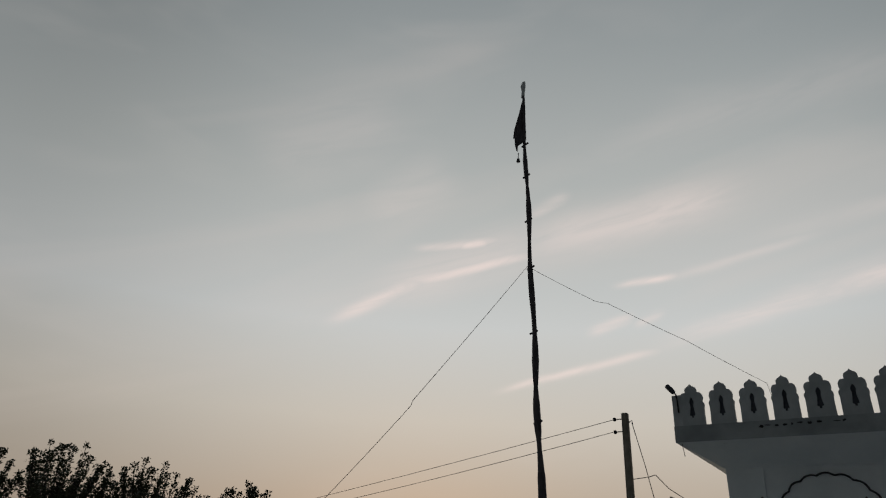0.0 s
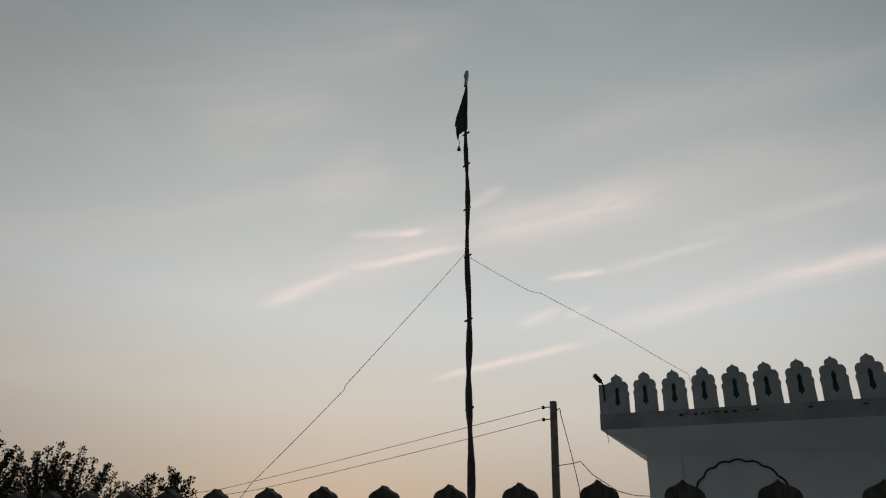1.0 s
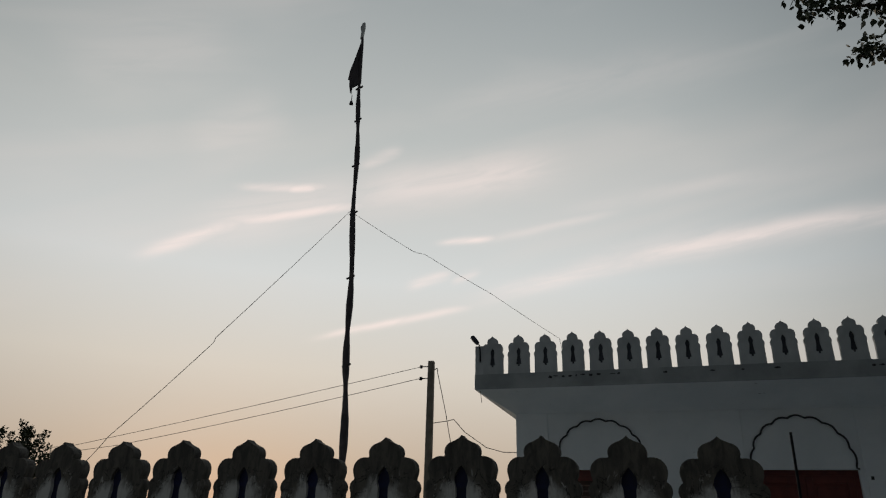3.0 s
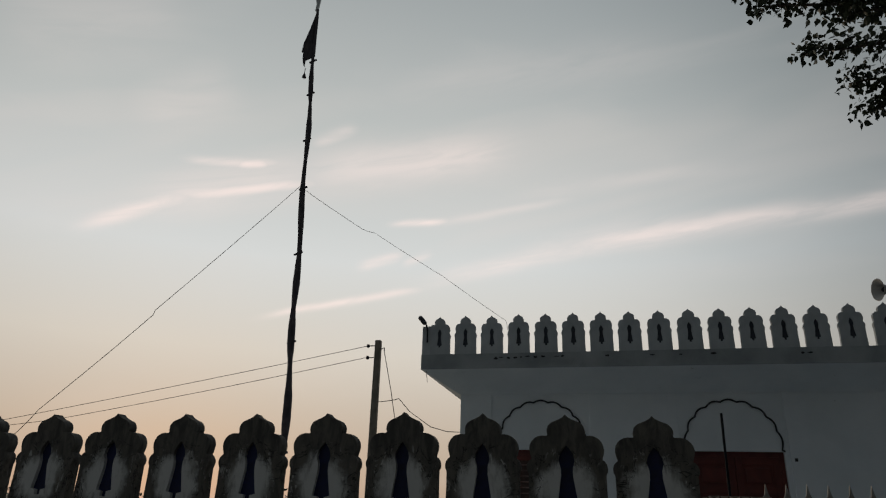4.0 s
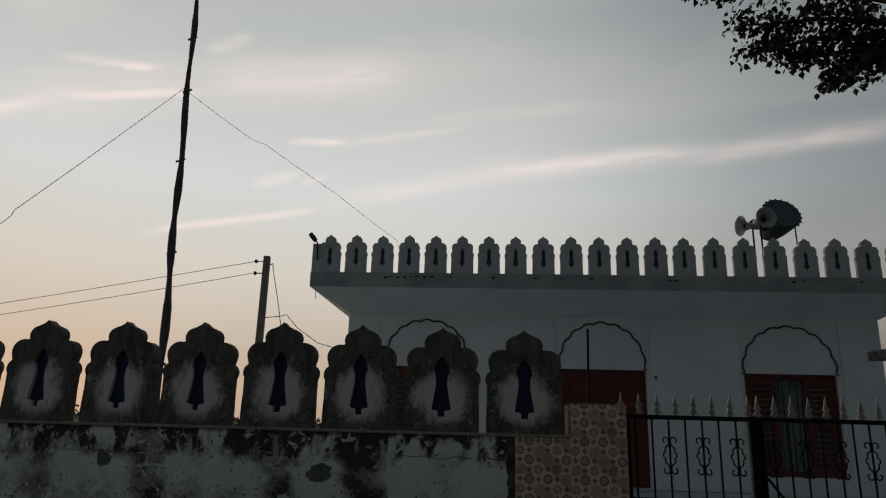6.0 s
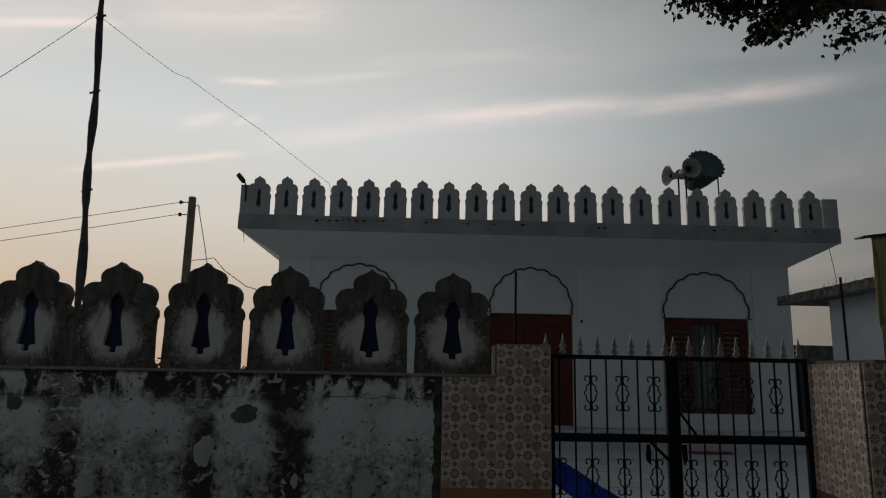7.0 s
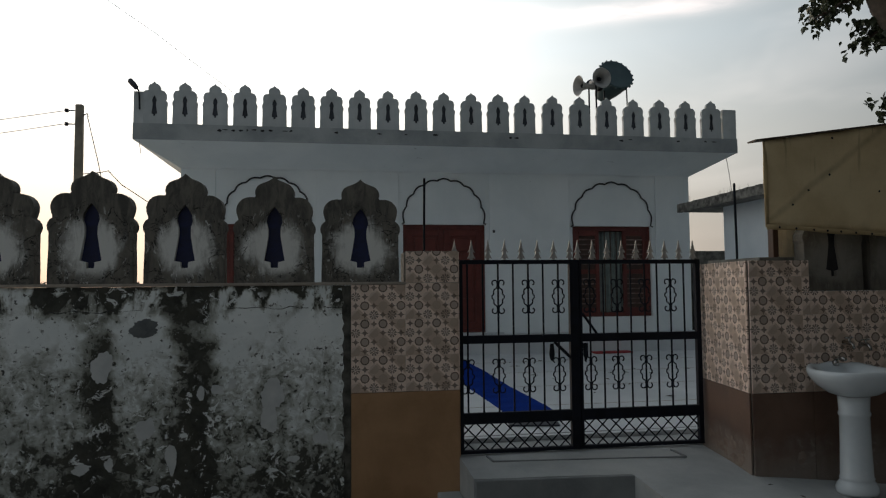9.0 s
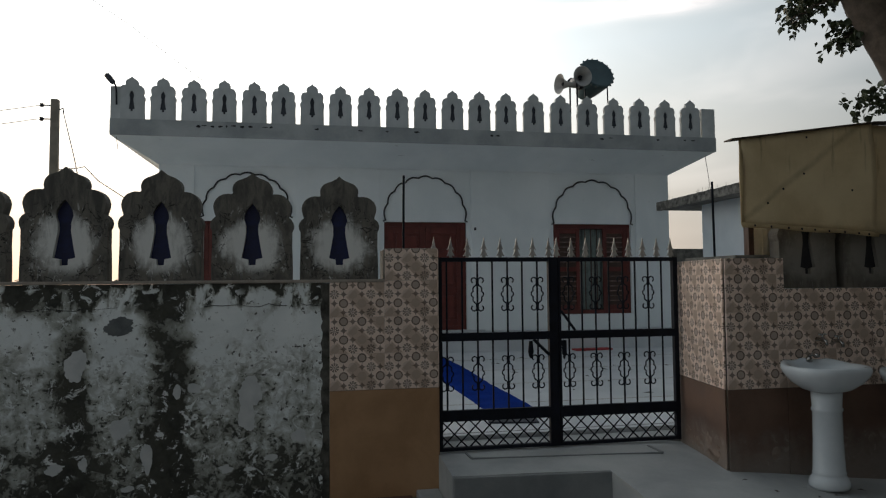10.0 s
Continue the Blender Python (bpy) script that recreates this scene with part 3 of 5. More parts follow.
# half outline of a cusped merlon, 0.755 high, from foot to tip
HALF_MERLON = ([(0.268, 0.0), (0.268, 0.08), (0.266, 0.16), (0.263, 0.24), (0.264, 0.30)] + arc(0.209, 0.385, 0.068, -36, 62, 5)
               + arc(0.165, 0.515, 0.092, -14, 88, 6) + [(0.134, 0.606)] + arc(0.062, 0.640, 0.070, -22, 62, 5) + [(0.045, 0.722), (0.018, 0.738), (0.0, 0.757)])
HALF_SPEAR = [(0.0, 0.105), (0.024, 0.105), (0.026, 0.145), (0.070, 0.155), (0.056, 0.235), (0.041, 0.33), (0.042, 0.385), (0.055, 0.43), (0.048, 0.47), (0.024, 0.512), (0.0, 0.54)]


def merlon_meshes(wide, tall, deep, body_mat, niche_mat, niche=0.03, slim=1.0, short=1.0):
    """Body with a spear-shaped niche in its face, and the painted back of the niche."""
    out = [(x * wide, z * tall) for x, z in HALF_MERLON]
    spear = [(x * wide * slim, (0.36 + (z - 0.34) * short) * tall) for x, z in HALF_SPEAR] if short != 1.0 else [(x * wide * slim, z * tall) for x, z in HALF_SPEAR]
    bm = bmesh.new()
    for s in (1, -1):
        ring = [(s * x, z) for x, z in out] + [(s * x, z) for x, z in reversed(spear)] + [(0.0, 0.0)]
        vs = [bm.verts.new((x, 0.0, z)) for x, z in ring]
        bm.faces.new(vs)
        a = [bm.verts.new((s * x, 0.0, z)) for x, z in spear]
        b = [bm.verts.new((s * x, niche, z)) for x, z in spear]
        for i in range(len(a) - 1):
            bm.faces.new((a[i], a[i + 1], b[i + 1], b[i]))
    full = out + [(-x, z) for x, z in reversed(out[:-1])]
    f = [bm.verts.new((x, 0.0, z)) for x, z in full]
    k = [bm.verts.new((x, deep, z)) for x, z in full]
    for i in range(len(f)):
        j = (i + 1) % len(f)
        bm.faces.new((f[i], f[j], k[j], k[i]))
    bm.faces.new(k)
    bmesh.ops.remove_doubles(bm, verts=bm.verts, dist=0.0004)
    body = mesh_of("merlon_body", bm, body_mat)
    bm = bmesh.new()
    ring = spear + [(-x, z) for x, z in reversed(spear[1:-1])]
    bm.faces.new([bm.verts.new((x, niche - 0.001, z)) for x, z in ring])
    back = mesh_of("niche", bm, niche_mat)
    return body, back


# ---------------------------------------------------------------- ground
bm = bmesh.new()
R = 900.0
ring_r = [0, 12, 30, 80, 250, R]
rows = []
for r in ring_r[1:]:
    rows.append([bm.verts.new((r * math.cos(2 * math.pi * k / 48), r * math.sin(2 * math.pi * k / 48), -0.32)) for k in range(48)])
bm.faces.new(rows[0])
for a, b in zip(rows, rows[1:]):
    for k in range(48):
        bm.faces.new((a[k], a[(k + 1) % 48], b[(k + 1) % 48], b[k]))
tagged(part("ground", bm, EARTH), "dry brown earth and fields reaching the horizon", "ground", kind="structure")
tagged(part("road", boxed(-40, 40, -8.5, -0.02, -0.34, -0.305), LANE), "dusty grey concrete lane along the boundary wall", "road", kind="structure")

tagged(part("wall_opposite", boxed(-16, 16, -11.0, -10.7, -0.32, 4.2), SLAB), "plain weathered wall across the lane", "wall", kind="structure")

# added out of view to block sky light from the right-hand tiles and basins
tagged(part("unseen_shade_wall", boxed(4.0, 10.5, -9.5, -1.9, -0.32, 5.2), SLAB), "plain unseen wall added to shade the basin side", "wall", kind="structure")

# raised cement apron before the gate, falling away to the right
bm = bmesh.new()
grid = {}
NX, NY = 26, 13
for i in range(NX + 1):
    for j in range(NY + 1):
        x, y = 0.665 + 4.54 * i / NX, 0.28 - 2.6 * j / NY
        y -= (x - 0.66) * 0.062 if y < 0 else 0.0
        fall = max(0.0, -0.30 - y) * 0.05 + max(0.0, x - 2.35) * 0.10 + max(0.0, -1.0 - y) * 0.10
        grid[i, j] = bm.verts.new((x, y, -0.012 - min(fall, 0.28) + 0.006 * noise.noise((x * 2, y * 2, 0))))
for i in range(NX):
    for j in range(NY):
        x, y = 0.665 + 4.54 * (i + 0.5) / NX, 0.28 - 2.6 * (j + 0.5) / NY
        if x < 1.75 and y < -0.52:
            continue
        bm.faces.new((grid[i, j], grid[i + 1, j], grid[i + 1, j + 1], grid[i, j + 1]))
bmesh.ops.delete(bm, geom=[v for v in bm.verts if not v.link_faces], context="VERTS")
ex = bmesh.ops.extrude_face_region(bm, geom=list(bm.faces))
for v in [g for g in ex["geom"] if isinstance(g, bmesh.types.BMVert)]:
    v.co.z = -0.33
apron = tagged(part("pavement", bm, CEMENT), "trowelled grey cement apron with a scored border before the gate", "pavement", kind="structure")
SCORE = [(0.862, -0.02), (0.872, -0.175), (2.242, -0.300), (2.236, -0.09)]
for (ax, ay), (bx, by) in zip(SCORE, SCORE[1:]):
    way = Vector((bx - ax, by - ay, 0))
    out = Vector((-way.y, way.x, 0)).normalized() * 0.007
    bm = bmesh.new()
    foot = [Vector((ax, ay, 0)) - out, Vector((bx, by, 0)) - out, Vector((bx, by, 0)) + out, Vector((ax, ay, 0)) + out]
    lo, hi = [bm.verts.new((p.x, p.y, -0.03)) for p in foot], [bm.verts.new((p.x, p.y, -0.0045)) for p in foot]
    bm.faces.new(lo[::-1]), bm.faces.new(hi)
    for i in range(4):
        bm.faces.new((lo[i], lo[(i + 1) % 4], hi[(i + 1) % 4], hi[i]))
    part("scored_line", bm, RISER, apron)
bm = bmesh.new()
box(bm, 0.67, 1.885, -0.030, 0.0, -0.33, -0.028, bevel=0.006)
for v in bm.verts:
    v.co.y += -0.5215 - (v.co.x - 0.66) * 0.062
part("riser", bm, RISER, apron, "dark bluish cement riser")
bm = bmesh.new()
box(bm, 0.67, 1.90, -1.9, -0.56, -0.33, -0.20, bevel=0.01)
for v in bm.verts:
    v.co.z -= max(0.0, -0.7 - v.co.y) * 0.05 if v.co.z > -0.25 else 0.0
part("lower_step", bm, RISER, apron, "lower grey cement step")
part("kerb", boxed(0.50, 0.662, -0.42, -0.012, -0.33, -0.245, bevel=0.012), CEMENT, apron, "rough cement kerb at the pier foot")
part("stone", boxed(0.0, 0.13, -0.26, -0.014, -0.33, -0.287, bevel=0.012), SLAB, apron, "loose dark stone slab")
part("stone", boxed(0.145, 0.47, -0.22, -0.014, -0.33, -0.280, bevel=0.014), BRICK_RED, apron, "dull red stone slab")

# compound floor
bm = bmesh.new()
box(bm, -9.0, 9.5, 0.29, 6.3, -0.3, 0.045)
floor = tagged(part("floor", bm, FLOOR_WHITE), "pale grey-white courtyard floor, dusty, with leaf litter", "floor", kind="structure")
part("joint_strip", boxed(0.62, 2.7, 0.36, 0.372, 0.04, 0.0478), RISER, floor)
part("threshold", boxed(0.62, 2.62, 0.10, 0.285, -0.3, 0.012, bevel=0.006), CEMENT, floor)
for k in range(1, 5):
    part("joint_strip", boxed(-6, 8, 0.36 + 1.2 * k, 0.368 + 1.2 * k, 0.04, 0.0472), GROUT, floor)
rnd = random.Random(12)
bm = bmesh.new()
for k in range(34):
    x, y = rnd.uniform(2.2, 4.6), rnd.uniform(0.6, 5.5)
    a, l = rnd.uniform(0, 6.28), rnd.uniform(0.02, 0.055)
    v = [bm.verts.new((x + l * math.cos(a + t) * s, y + l * math.sin(a + t) * s, 0.049 + h)) for t, s, h in ((0, 1, 0), (1.6, 0.4, 0.012), (3.14, 1, 0.004), (4.7, 0.4, 0.01))]
    bm.faces.new(v)
for k in range(22):
    x, y = rnd.uniform(2.2, 3.3), rnd.uniform(-1.6, -0.9)
    a, l, z = rnd.uniform(0, 6.28), rnd.uniform(0.008, 0.03), 0.012 - max(0.0, -0.30 - y) * 0.05 - max(0.0, x - 2.35) * 0.10 - max(0.0, -1.0 - y) * 0.10
    v = [bm.verts.new((x + l * math.cos(a + t) * q, y + l * math.sin(a + t) * q, z + hh)) for t, q, hh in ((0, 1, 0), (1.6, 0.4, 0.006), (3.14, 1, 0.002), (4.7, 0.4, 0.005))]
    bm.faces.new(v)
tagged(part("leaf_litter", bm, LITTER), "scattered dry dark leaves on the floor and apron", "leaf litter", kind="stuff")

# blue carpet runner from gate to door
bm = bmesh.new()
n = 26
rows = []
for i in range(n + 1):
    y = 0.85 + 5.4 * i / n
    x = 1.30 - 0.04 * i / n + 0.012 * math.sin(i * 0.5)
    rows.append([bm.verts.new((x + 0.47 * j / 4, y, 0.054 + 0.006 * abs(math.sin(i * 1.3 + j)))) for j in range(5)])
for a, b in zip(rows, rows[1:]):
    for j in range(4):
        bm.faces.new((a[j], a[j + 1], b[j + 1], b[j]))
ex = bmesh.ops.extrude_face_region(bm, geom=list(bm.faces))
for v in [g for g in ex["geom"] if isinstance(g, bmesh.types.BMVert)]:
    v.co.z = 0.046
tagged(part("carpet_runner", bm, CARPET), "long royal blue carpet runner laid on the courtyard floor", "carpet")

# ---------------------------------------------------------------- front boundary wall, with its merlons
wall = tagged(part("wall_front", boxed(-14.0, -0.155, 0.0, 0.20, -0.32, 1.225), WALL_PAINT), "low whitewashed plaster wall blackened by algae and peeling", "wall", kind="structure")
part("coping", boxed(-14.0, 0.285, -0.014, 0.21, 1.226, 1.248, bevel=0.005), GROUT, wall, "thin pale cement coping")
bm = bmesh.new()
strip = random.Random(31)
left = [(-0.158 + strip.uniform(-0.014, 0.010), 1.224 - 1.54 * i / 40) for i in range(41)]
prism(bm, left + [(-0.108, -0.32), (-0.108, 1.224)], -0.003, 0.19)
part("joint", bm, JOINT_RAW, wall, "dark raw cement strip")


def blob(cx, cz, w, h, seed, y=-0.004, spikes=9):
    """A flat ragged scab, broad waves and small teeth round its rim."""
    r = random.Random(seed)
    k = spikes * 5
    coarse = [r.uniform(0.55, 1.0) for _ in range(spikes)]
    pts = []
    for i in range(k):
        u = i / k * spikes
        a, b = coarse[int(u) % spikes], coarse[(int(u) + 1) % spikes]
        q = u - int(u)
        s = a + (b - a) * q * q * (3 - 2 * q) + r.uniform(-0.07, 0.07)
        pts.append((cx + w / 2 * s * math.cos(2 * math.pi * i / k), cz + h / 2 * s * math.sin(2 * math.pi * i / k)))
    return prism(bmesh.new(), pts, y, 0.004)


for cx, cz, w, h, seed in ((-1.758, 0.69, 0.19, 0.24, 1), (-1.48, 0.274, 0.13, 0.20, 2), (-1.307, 0.065, 0.10, 0.25, 3), (-0.643, 0.50, 0.22, 0.26, 4), (-0.665, 0.31, 0.12, 0.26, 5),
                           (-1.882, 0.023, 0.13, 0.09, 6), (-1.70, 0.045, 0.08, 0.12, 7), (-2.55, 0.45, 0.18, 0.22, 8), (-3.3, 0.7, 0.2, 0.2, 9), (-4.4, 0.5, 0.2, 0.24, 10), (-0.318, 0.166, 0.13, 0.11, 11),
                           (-1.124, 0.50, 0.07, 0.12, 12), (-1.014, 0.515, 0.12, 0.08, 13), (-0.912, 0.557, 0.07, 0.08, 14), (-0.80, -0.03, 0.10, 0.07, 15), (-0.50, 0.03, 0.12, 0.06, 16), (-1.422, -0.13, 0.10, 0.05, 17)):
    part("plaster_patch", blob(cx, cz, w, h, seed, y=-0.0025 - 0.0006 * (seed % 5)), PATCH_WHITE, wall, "bare pale lime where paint flaked off")
for cx, cz, w, h, seed in ((-1.488, 0.945, 0.24, 0.15, 21), (-3.1, 1.0, 0.13, 0.14, 22), (-4.05, 0.9, 0.08, 0.22, 23)):
    part("plaster_hole", blob(cx, cz, w, h, seed, y=-0.003), PATCH_GREY, wall, "broken grey hole in the plaster")
crack_rnd = random.Random(3)
for x0, z0, ln in ((-0.95, 1.075, 0.55), (-2.1, 1.06, 0.6), (-0.3, 1.07, 0.3), (-3.4, 1.05, 0.8)):
    pts = [(x0 + ln * i / 9, -0.001, z0 + crack_rnd.uniform(-0.012, 0.012)) for i in range(10)]
    part("crack", tube(bmesh.new(), pts, [0.0008 + 0.0022 * crack_rnd.random() for _ in pts], 5), BLACK_LINE, wall)

body_me, niche_me = merlon_meshes(1.0, 1.0, 0.10, MERLON_PAINT, BLUE_PAINT, 0.035)
rnd = random.Random(8)
MERLON_X = [-0.037, -0.637, -1.238, -1.841, -2.459, -3.066, -3.697, -4.335, -4.964, -5.62, -6.25, -6.88, -7.5, -8.13, -8.76, -9.4]
for i, x in enumerate(MERLON_X):
    rise = min(1.0, 0.975 + 0.012 * i) if i < 3 else 1.0 + rnd.uniform(-0.01, 0.012)
    m = thing("merlon", "cusped plaster merlon with a dark blue spear niche, lichen-blackened", "merlon", (x, 0.02 if i == 0 else 0.0, 1.248), rnd.uniform(-1.5, 1.5), "merlons on the boundary wall")
    m.scale = (1.0 + rnd.uniform(-0.02, 0.03), 1.0, rise)
    body = shared("body", body_me, m, Matrix())
    tagged(shared("niche", niche_me, body, Matrix()), "dark blue painted niche")

# ---------------------------------------------------------------- tiled gate piers
TILE_CACHE = {}


def tile_mesh(w, h, mat, name):
    key = (round(w, 3), round(h, 3), mat.name)
    if key not in TILE_CACHE:
        TILE_CACHE[key] = mesh_of(name, boxed(0.0005, w - 0.0005, -0.008, 0.002, 0.0005, h - 0.0005, bevel=0.001), mat)
    return TILE_CACHE[key]


def tiled_face(parent, x0, y, turn, length, z0, z1, mat, name="tile", tw=0.386, th=0.257):
    """Tiles tw by th, cut at the ends, along a face that starts at (x0, y) and runs that length."""
    z = z0
    while z1 - z > 0.01:
        h = min(th, z1 - z)
        u = 0.0
        while length - u > 0.01:
            w = min(tw, length - u)
            shared(name, tile_mesh(w, h, mat, name), parent, pose(x0, y, 0, 0, 0, turn) @ pose(u, 0, z))
            u += w
        z += h


pier = thing("gate_pier", "gate pier faced with rosette-printed beige tiles over brown dado tiles", "gate pier", (0, 0, 0), 0, "gate piers")
bm = boxed(-0.105, 0.665, 0.002, 0.34, -0.33, 1.225)
box(bm, 0.290, 0.665, 0.002, 0.34, 1.225, 1.462)
part("core", bm, GROUT, pier)
# dark sheet over the pier's end, standing for shade beside the merlon
part("dark_end_face", boxed(0.2805, 0.2895, 0.0, 0.335, 1.250, 1.462), JOINT_RAW, pier, "end face coloured dark for the shade in the gap")
tiled_face(pier, -0.105, 0.0, 0, 0.772, 0.467, 1.238, TILE)
tiled_face(pier, 0.283, 0.0, 0, 0.384, 1.240, 1.468, TILE)
tiled_face(pier, -0.105, 0.0, 0, 0.772, -0.30, 0.465, BROWN_TILE, "dado_panel", 9.0, 9.0)
tiled_face(pier, 0.667, 0.0, 90, 0.33, 0.467, 1.462, TILE)
tiled_face(pier, 0.667, 0.0, 90, 0.33, -0.02, 0.465, BROWN_TILE, "dado_panel", 9.0, 9.0)

pier = thing("gate_pier", "wide gate pier with rosette tiles above a scuffed brown dado", "gate pier", (0, 0, 0), 0, "gate piers")
SIDE = math.degrees(math.atan2(-0.78, -0.105))
bm = bmesh.new()
foot = [(2.512, -0.694), (2.955, -0.694), (2.955, 0.10), (2.612, 0.10)]
a = [bm.verts.new((x, y, -0.33)) for x, y in foot]
b = [bm.verts.new((x, y, 1.366)) for x, y in foot]
bm.faces.new(a), bm.faces.new(b)
for i in range(4):
    bm.faces.new((a[i], a[(i + 1) % 4], b[(i + 1) % 4], b[i]))
part("core", bm, GROUT, pier)
tiled_face(pier, 2.508, -0.70, 0, 0.442, 0.487, 1.366, TILE)
tiled_face(pier, 2.508, -0.70, 0, 0.442, -0.284, 0.485, SHADED_RED_DADO, "dado_panel", 9.0, 9.0)
tiled_face(pier, 2.606, 0.09, SIDE, 0.79, 0.487, 1.366, TILE)
tiled_face(pier, 2.606, 0.09, SIDE, 0.79, -0.284, 0.485, SHADED_RED_DADO, "dado_panel", 9.0, 9.0)
part("cap", boxed(2.66, 2.93, -0.60, 0.05, 1.367, 1.392, bevel=0.006), SLAB, pier, "dark flat slab on top")

for k in range(14):
    u, w = 0.05 + 0.7 * rnd.random(), rnd.uniform(0.05, 0.16)
    part("scuff", blob(u, 0.0 + rnd.random() * 0.10, w, w * rnd.uniform(0.5, 1.0), 70 + k, y=-0.0095, spikes=10), SMEAR, pier, "pale cement smear").matrix_basis = pose(2.606, 0.09, 0, 0, 0, SIDE)
part("scuff", blob(0.34, 0.06, 0.07, 0.12, 74, y=-0.0095, spikes=9), SMEAR, pier).matrix_basis = pose(2.508, -0.70, 0)

# right boundary wall with basins
rwall = tagged(part("wall_right", boxed(2.957, 9.0, -0.694, -0.50, -0.33, 1.155), GROUT), "tiled boundary wall behind the wash basins", "wall", kind="structure")
tiled_face(rwall, 2.953, -0.70, 0, 2.9, 0.487, 1.158, TILE)
tiled_face(rwall, 2.953, -0.70, 0, 2.9, -0.284, 0.485, SHADED_RED_DADO, "dado_panel", 9.0, 9.0)
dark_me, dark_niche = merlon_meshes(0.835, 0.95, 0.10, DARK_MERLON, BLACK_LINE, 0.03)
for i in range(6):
    m = thing("merlon", "dark plaster merlon under the tarpaulin canopy", "merlon", (3.178 + 0.511 * i, -0.66, 1.158), 0, "merlons on the basin wall")
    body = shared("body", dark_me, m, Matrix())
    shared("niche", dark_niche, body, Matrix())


def washbasin(x, y, z, label):
    b = thing("wash_basin", label, "wash basin", (x, y, z), 0, "wash basins by the gate")
    bm = bmesh.new()
    prof = [(0.05, 0.0), (0.123, 0.0), (0.130, 0.018), (0.128, 0.045), (0.116, 0.065), (0.106, 0.078), (0.104, 0.088), (0.108, 0.096), (0.101, 0.106), (0.094, 0.30), (0.092, 0.475), (0.099, 0.485), (0.099, 0.50), (0.093, 0.51), (0.098, 0.60), (0.05, 0.61)]
    lathe(bm, prof, 32, (1.0, 0.82))
    part("pedestal", bm, CERAMIC, b, smooth=True)
    bm = bmesh.new()
    sides, rings = 40, []
    for r, zz in ((0.30, 0.60), (0.55, 0.62), (0.80, 0.665), (0.96, 0.715), (1.0, 0.745), (0.985, 0.765), (0.94, 0.772), (0.84, 0.768), (0.76, 0.75), (0.62, 0.69), (0.36, 0.655), (0.08, 0.65)):
        ring = []
        for k in range(sides):
            a = 2 * math.pi * k / sides
            cx, cy = math.cos(a), math.sin(a)
            squarer = 1.0 / max(abs(cx) ** 3 + abs(cy) ** 3, 0.05) ** (1 / 3.0)
            px, py = 0.262 * r * cx * squarer ** 0.55, 0.215 * r * cy * squarer ** 0.8
            back = max(0.0, py - 0.06) / 0.16 if r > 0.7 else 0.0
            ring.append(bm.verts.new((px, min(py, 0.235), zz + 0.030 * min(back, 1.0) * (0.75 + 0.25 * math.cos(px * 36)))))
        rings.append(ring)
    for p, q in zip(rings, rings[1:]):
        for k in range(sides):
            bm.faces.new((p[k], p[(k + 1) % sides], q[(k + 1) % sides], q[k]))
    bm.faces.new(rings[0]), bm.faces.new(rings[-1])
    bowl = part("bowl", bm, CERAMIC, b, smooth=True)
    bm = bmesh.new()
    lathe(bm, [(0.012, 0.77), (0.022, 0.775), (0.02, 0.80), (0.012, 0.81)], 12, at=(0.02, 0.17, 0))
    tube(bm, [(0.02, 0.17, 0.80), (0.02, 0.16, 0.822), (0.02, 0.12, 0.83), (0.02, 0.08, 0.822)], 0.011, 8)
    part("tap", bm, CHROME, bowl, "small worn chrome tap", smooth=True)
    lathe_bm = lathe(bmesh.new(), [(0.02, 0.0), (0.02, 0.004)], 14, at=(0, 0, 0.652))
    part("drain", lathe_bm, CHROME, bowl, "chrome drain ring")
    return b


washbasin(3.03, -0.97, -0.105, "white ceramic pedestal wash basin standing against the tiled wall")
washbasin(3.78, -0.97, -0.175, "second white ceramic pedestal wash basin beside the first")


def wall_tap(x, z):
    t = thing("wall_tap", "old chrome bib tap on the tiled wall above the basin", "tap", (x, -0.708, z))
    bm = tube(bmesh.new(), [(0, 0.01, 0), (0, -0.03, 0), (0, -0.06, 0.003), (0, -0.085, -0.012), (0, -0.092, -0.035)], [0.016, 0.013, 0.014, 0.011, 0.010], 10)
    part("spout", bm, CHROME, t, smooth=True)
    bm = tube(bmesh.new(), [(-0.03, -0.05, 0.035), (0.03, -0.05, 0.035)], 0.006, 8)
    tube(bm, [(0, -0.05, 0.0), (0, -0.05, 0.035)], 0.007, 8)
    part("handle", bm, CHROME, t, smooth=True)


wall_tap(3.19, 0.81)
wall_tap(3.315, 0.795)

# ---------------------------------------------------------------- iron gate
def scroll_bm(h):
    """Two C-scrolls either side of a bar, h high."""
    bm = bmesh.new()
    for s in (1, -1):
        pts = []
        for i in range(9):
            a = radians(-60 + 250 * i / 8)
            r = 0.020
            pts.append((s * (0.026 + r * math.cos(a)), 0, h / 2 - 0.022 + r * math.sin(a)))
        curl = pts[::-1]
        mid = [(s * x, 0, z * h / 0.26) for x, z in ((0.006, 0.088), (0.010, 0.070), (0.030, 0.054), (0.034, 0.040), (0.032, 0.024), (0.046, 0.008), (0.046, -0.008), (0.032, -0.024), (0.034, -0.040), (0.030, -0.054), (0.010, -0.070), (0.006, -0.088))]
        tube(bm, curl[::-1] + mid + [(x, y, -z) for x, y, z in curl], 0.0054, 5)
    return bm


SCROLL_ME = mesh_of("scroll", scroll_bm(0.25), IRON)


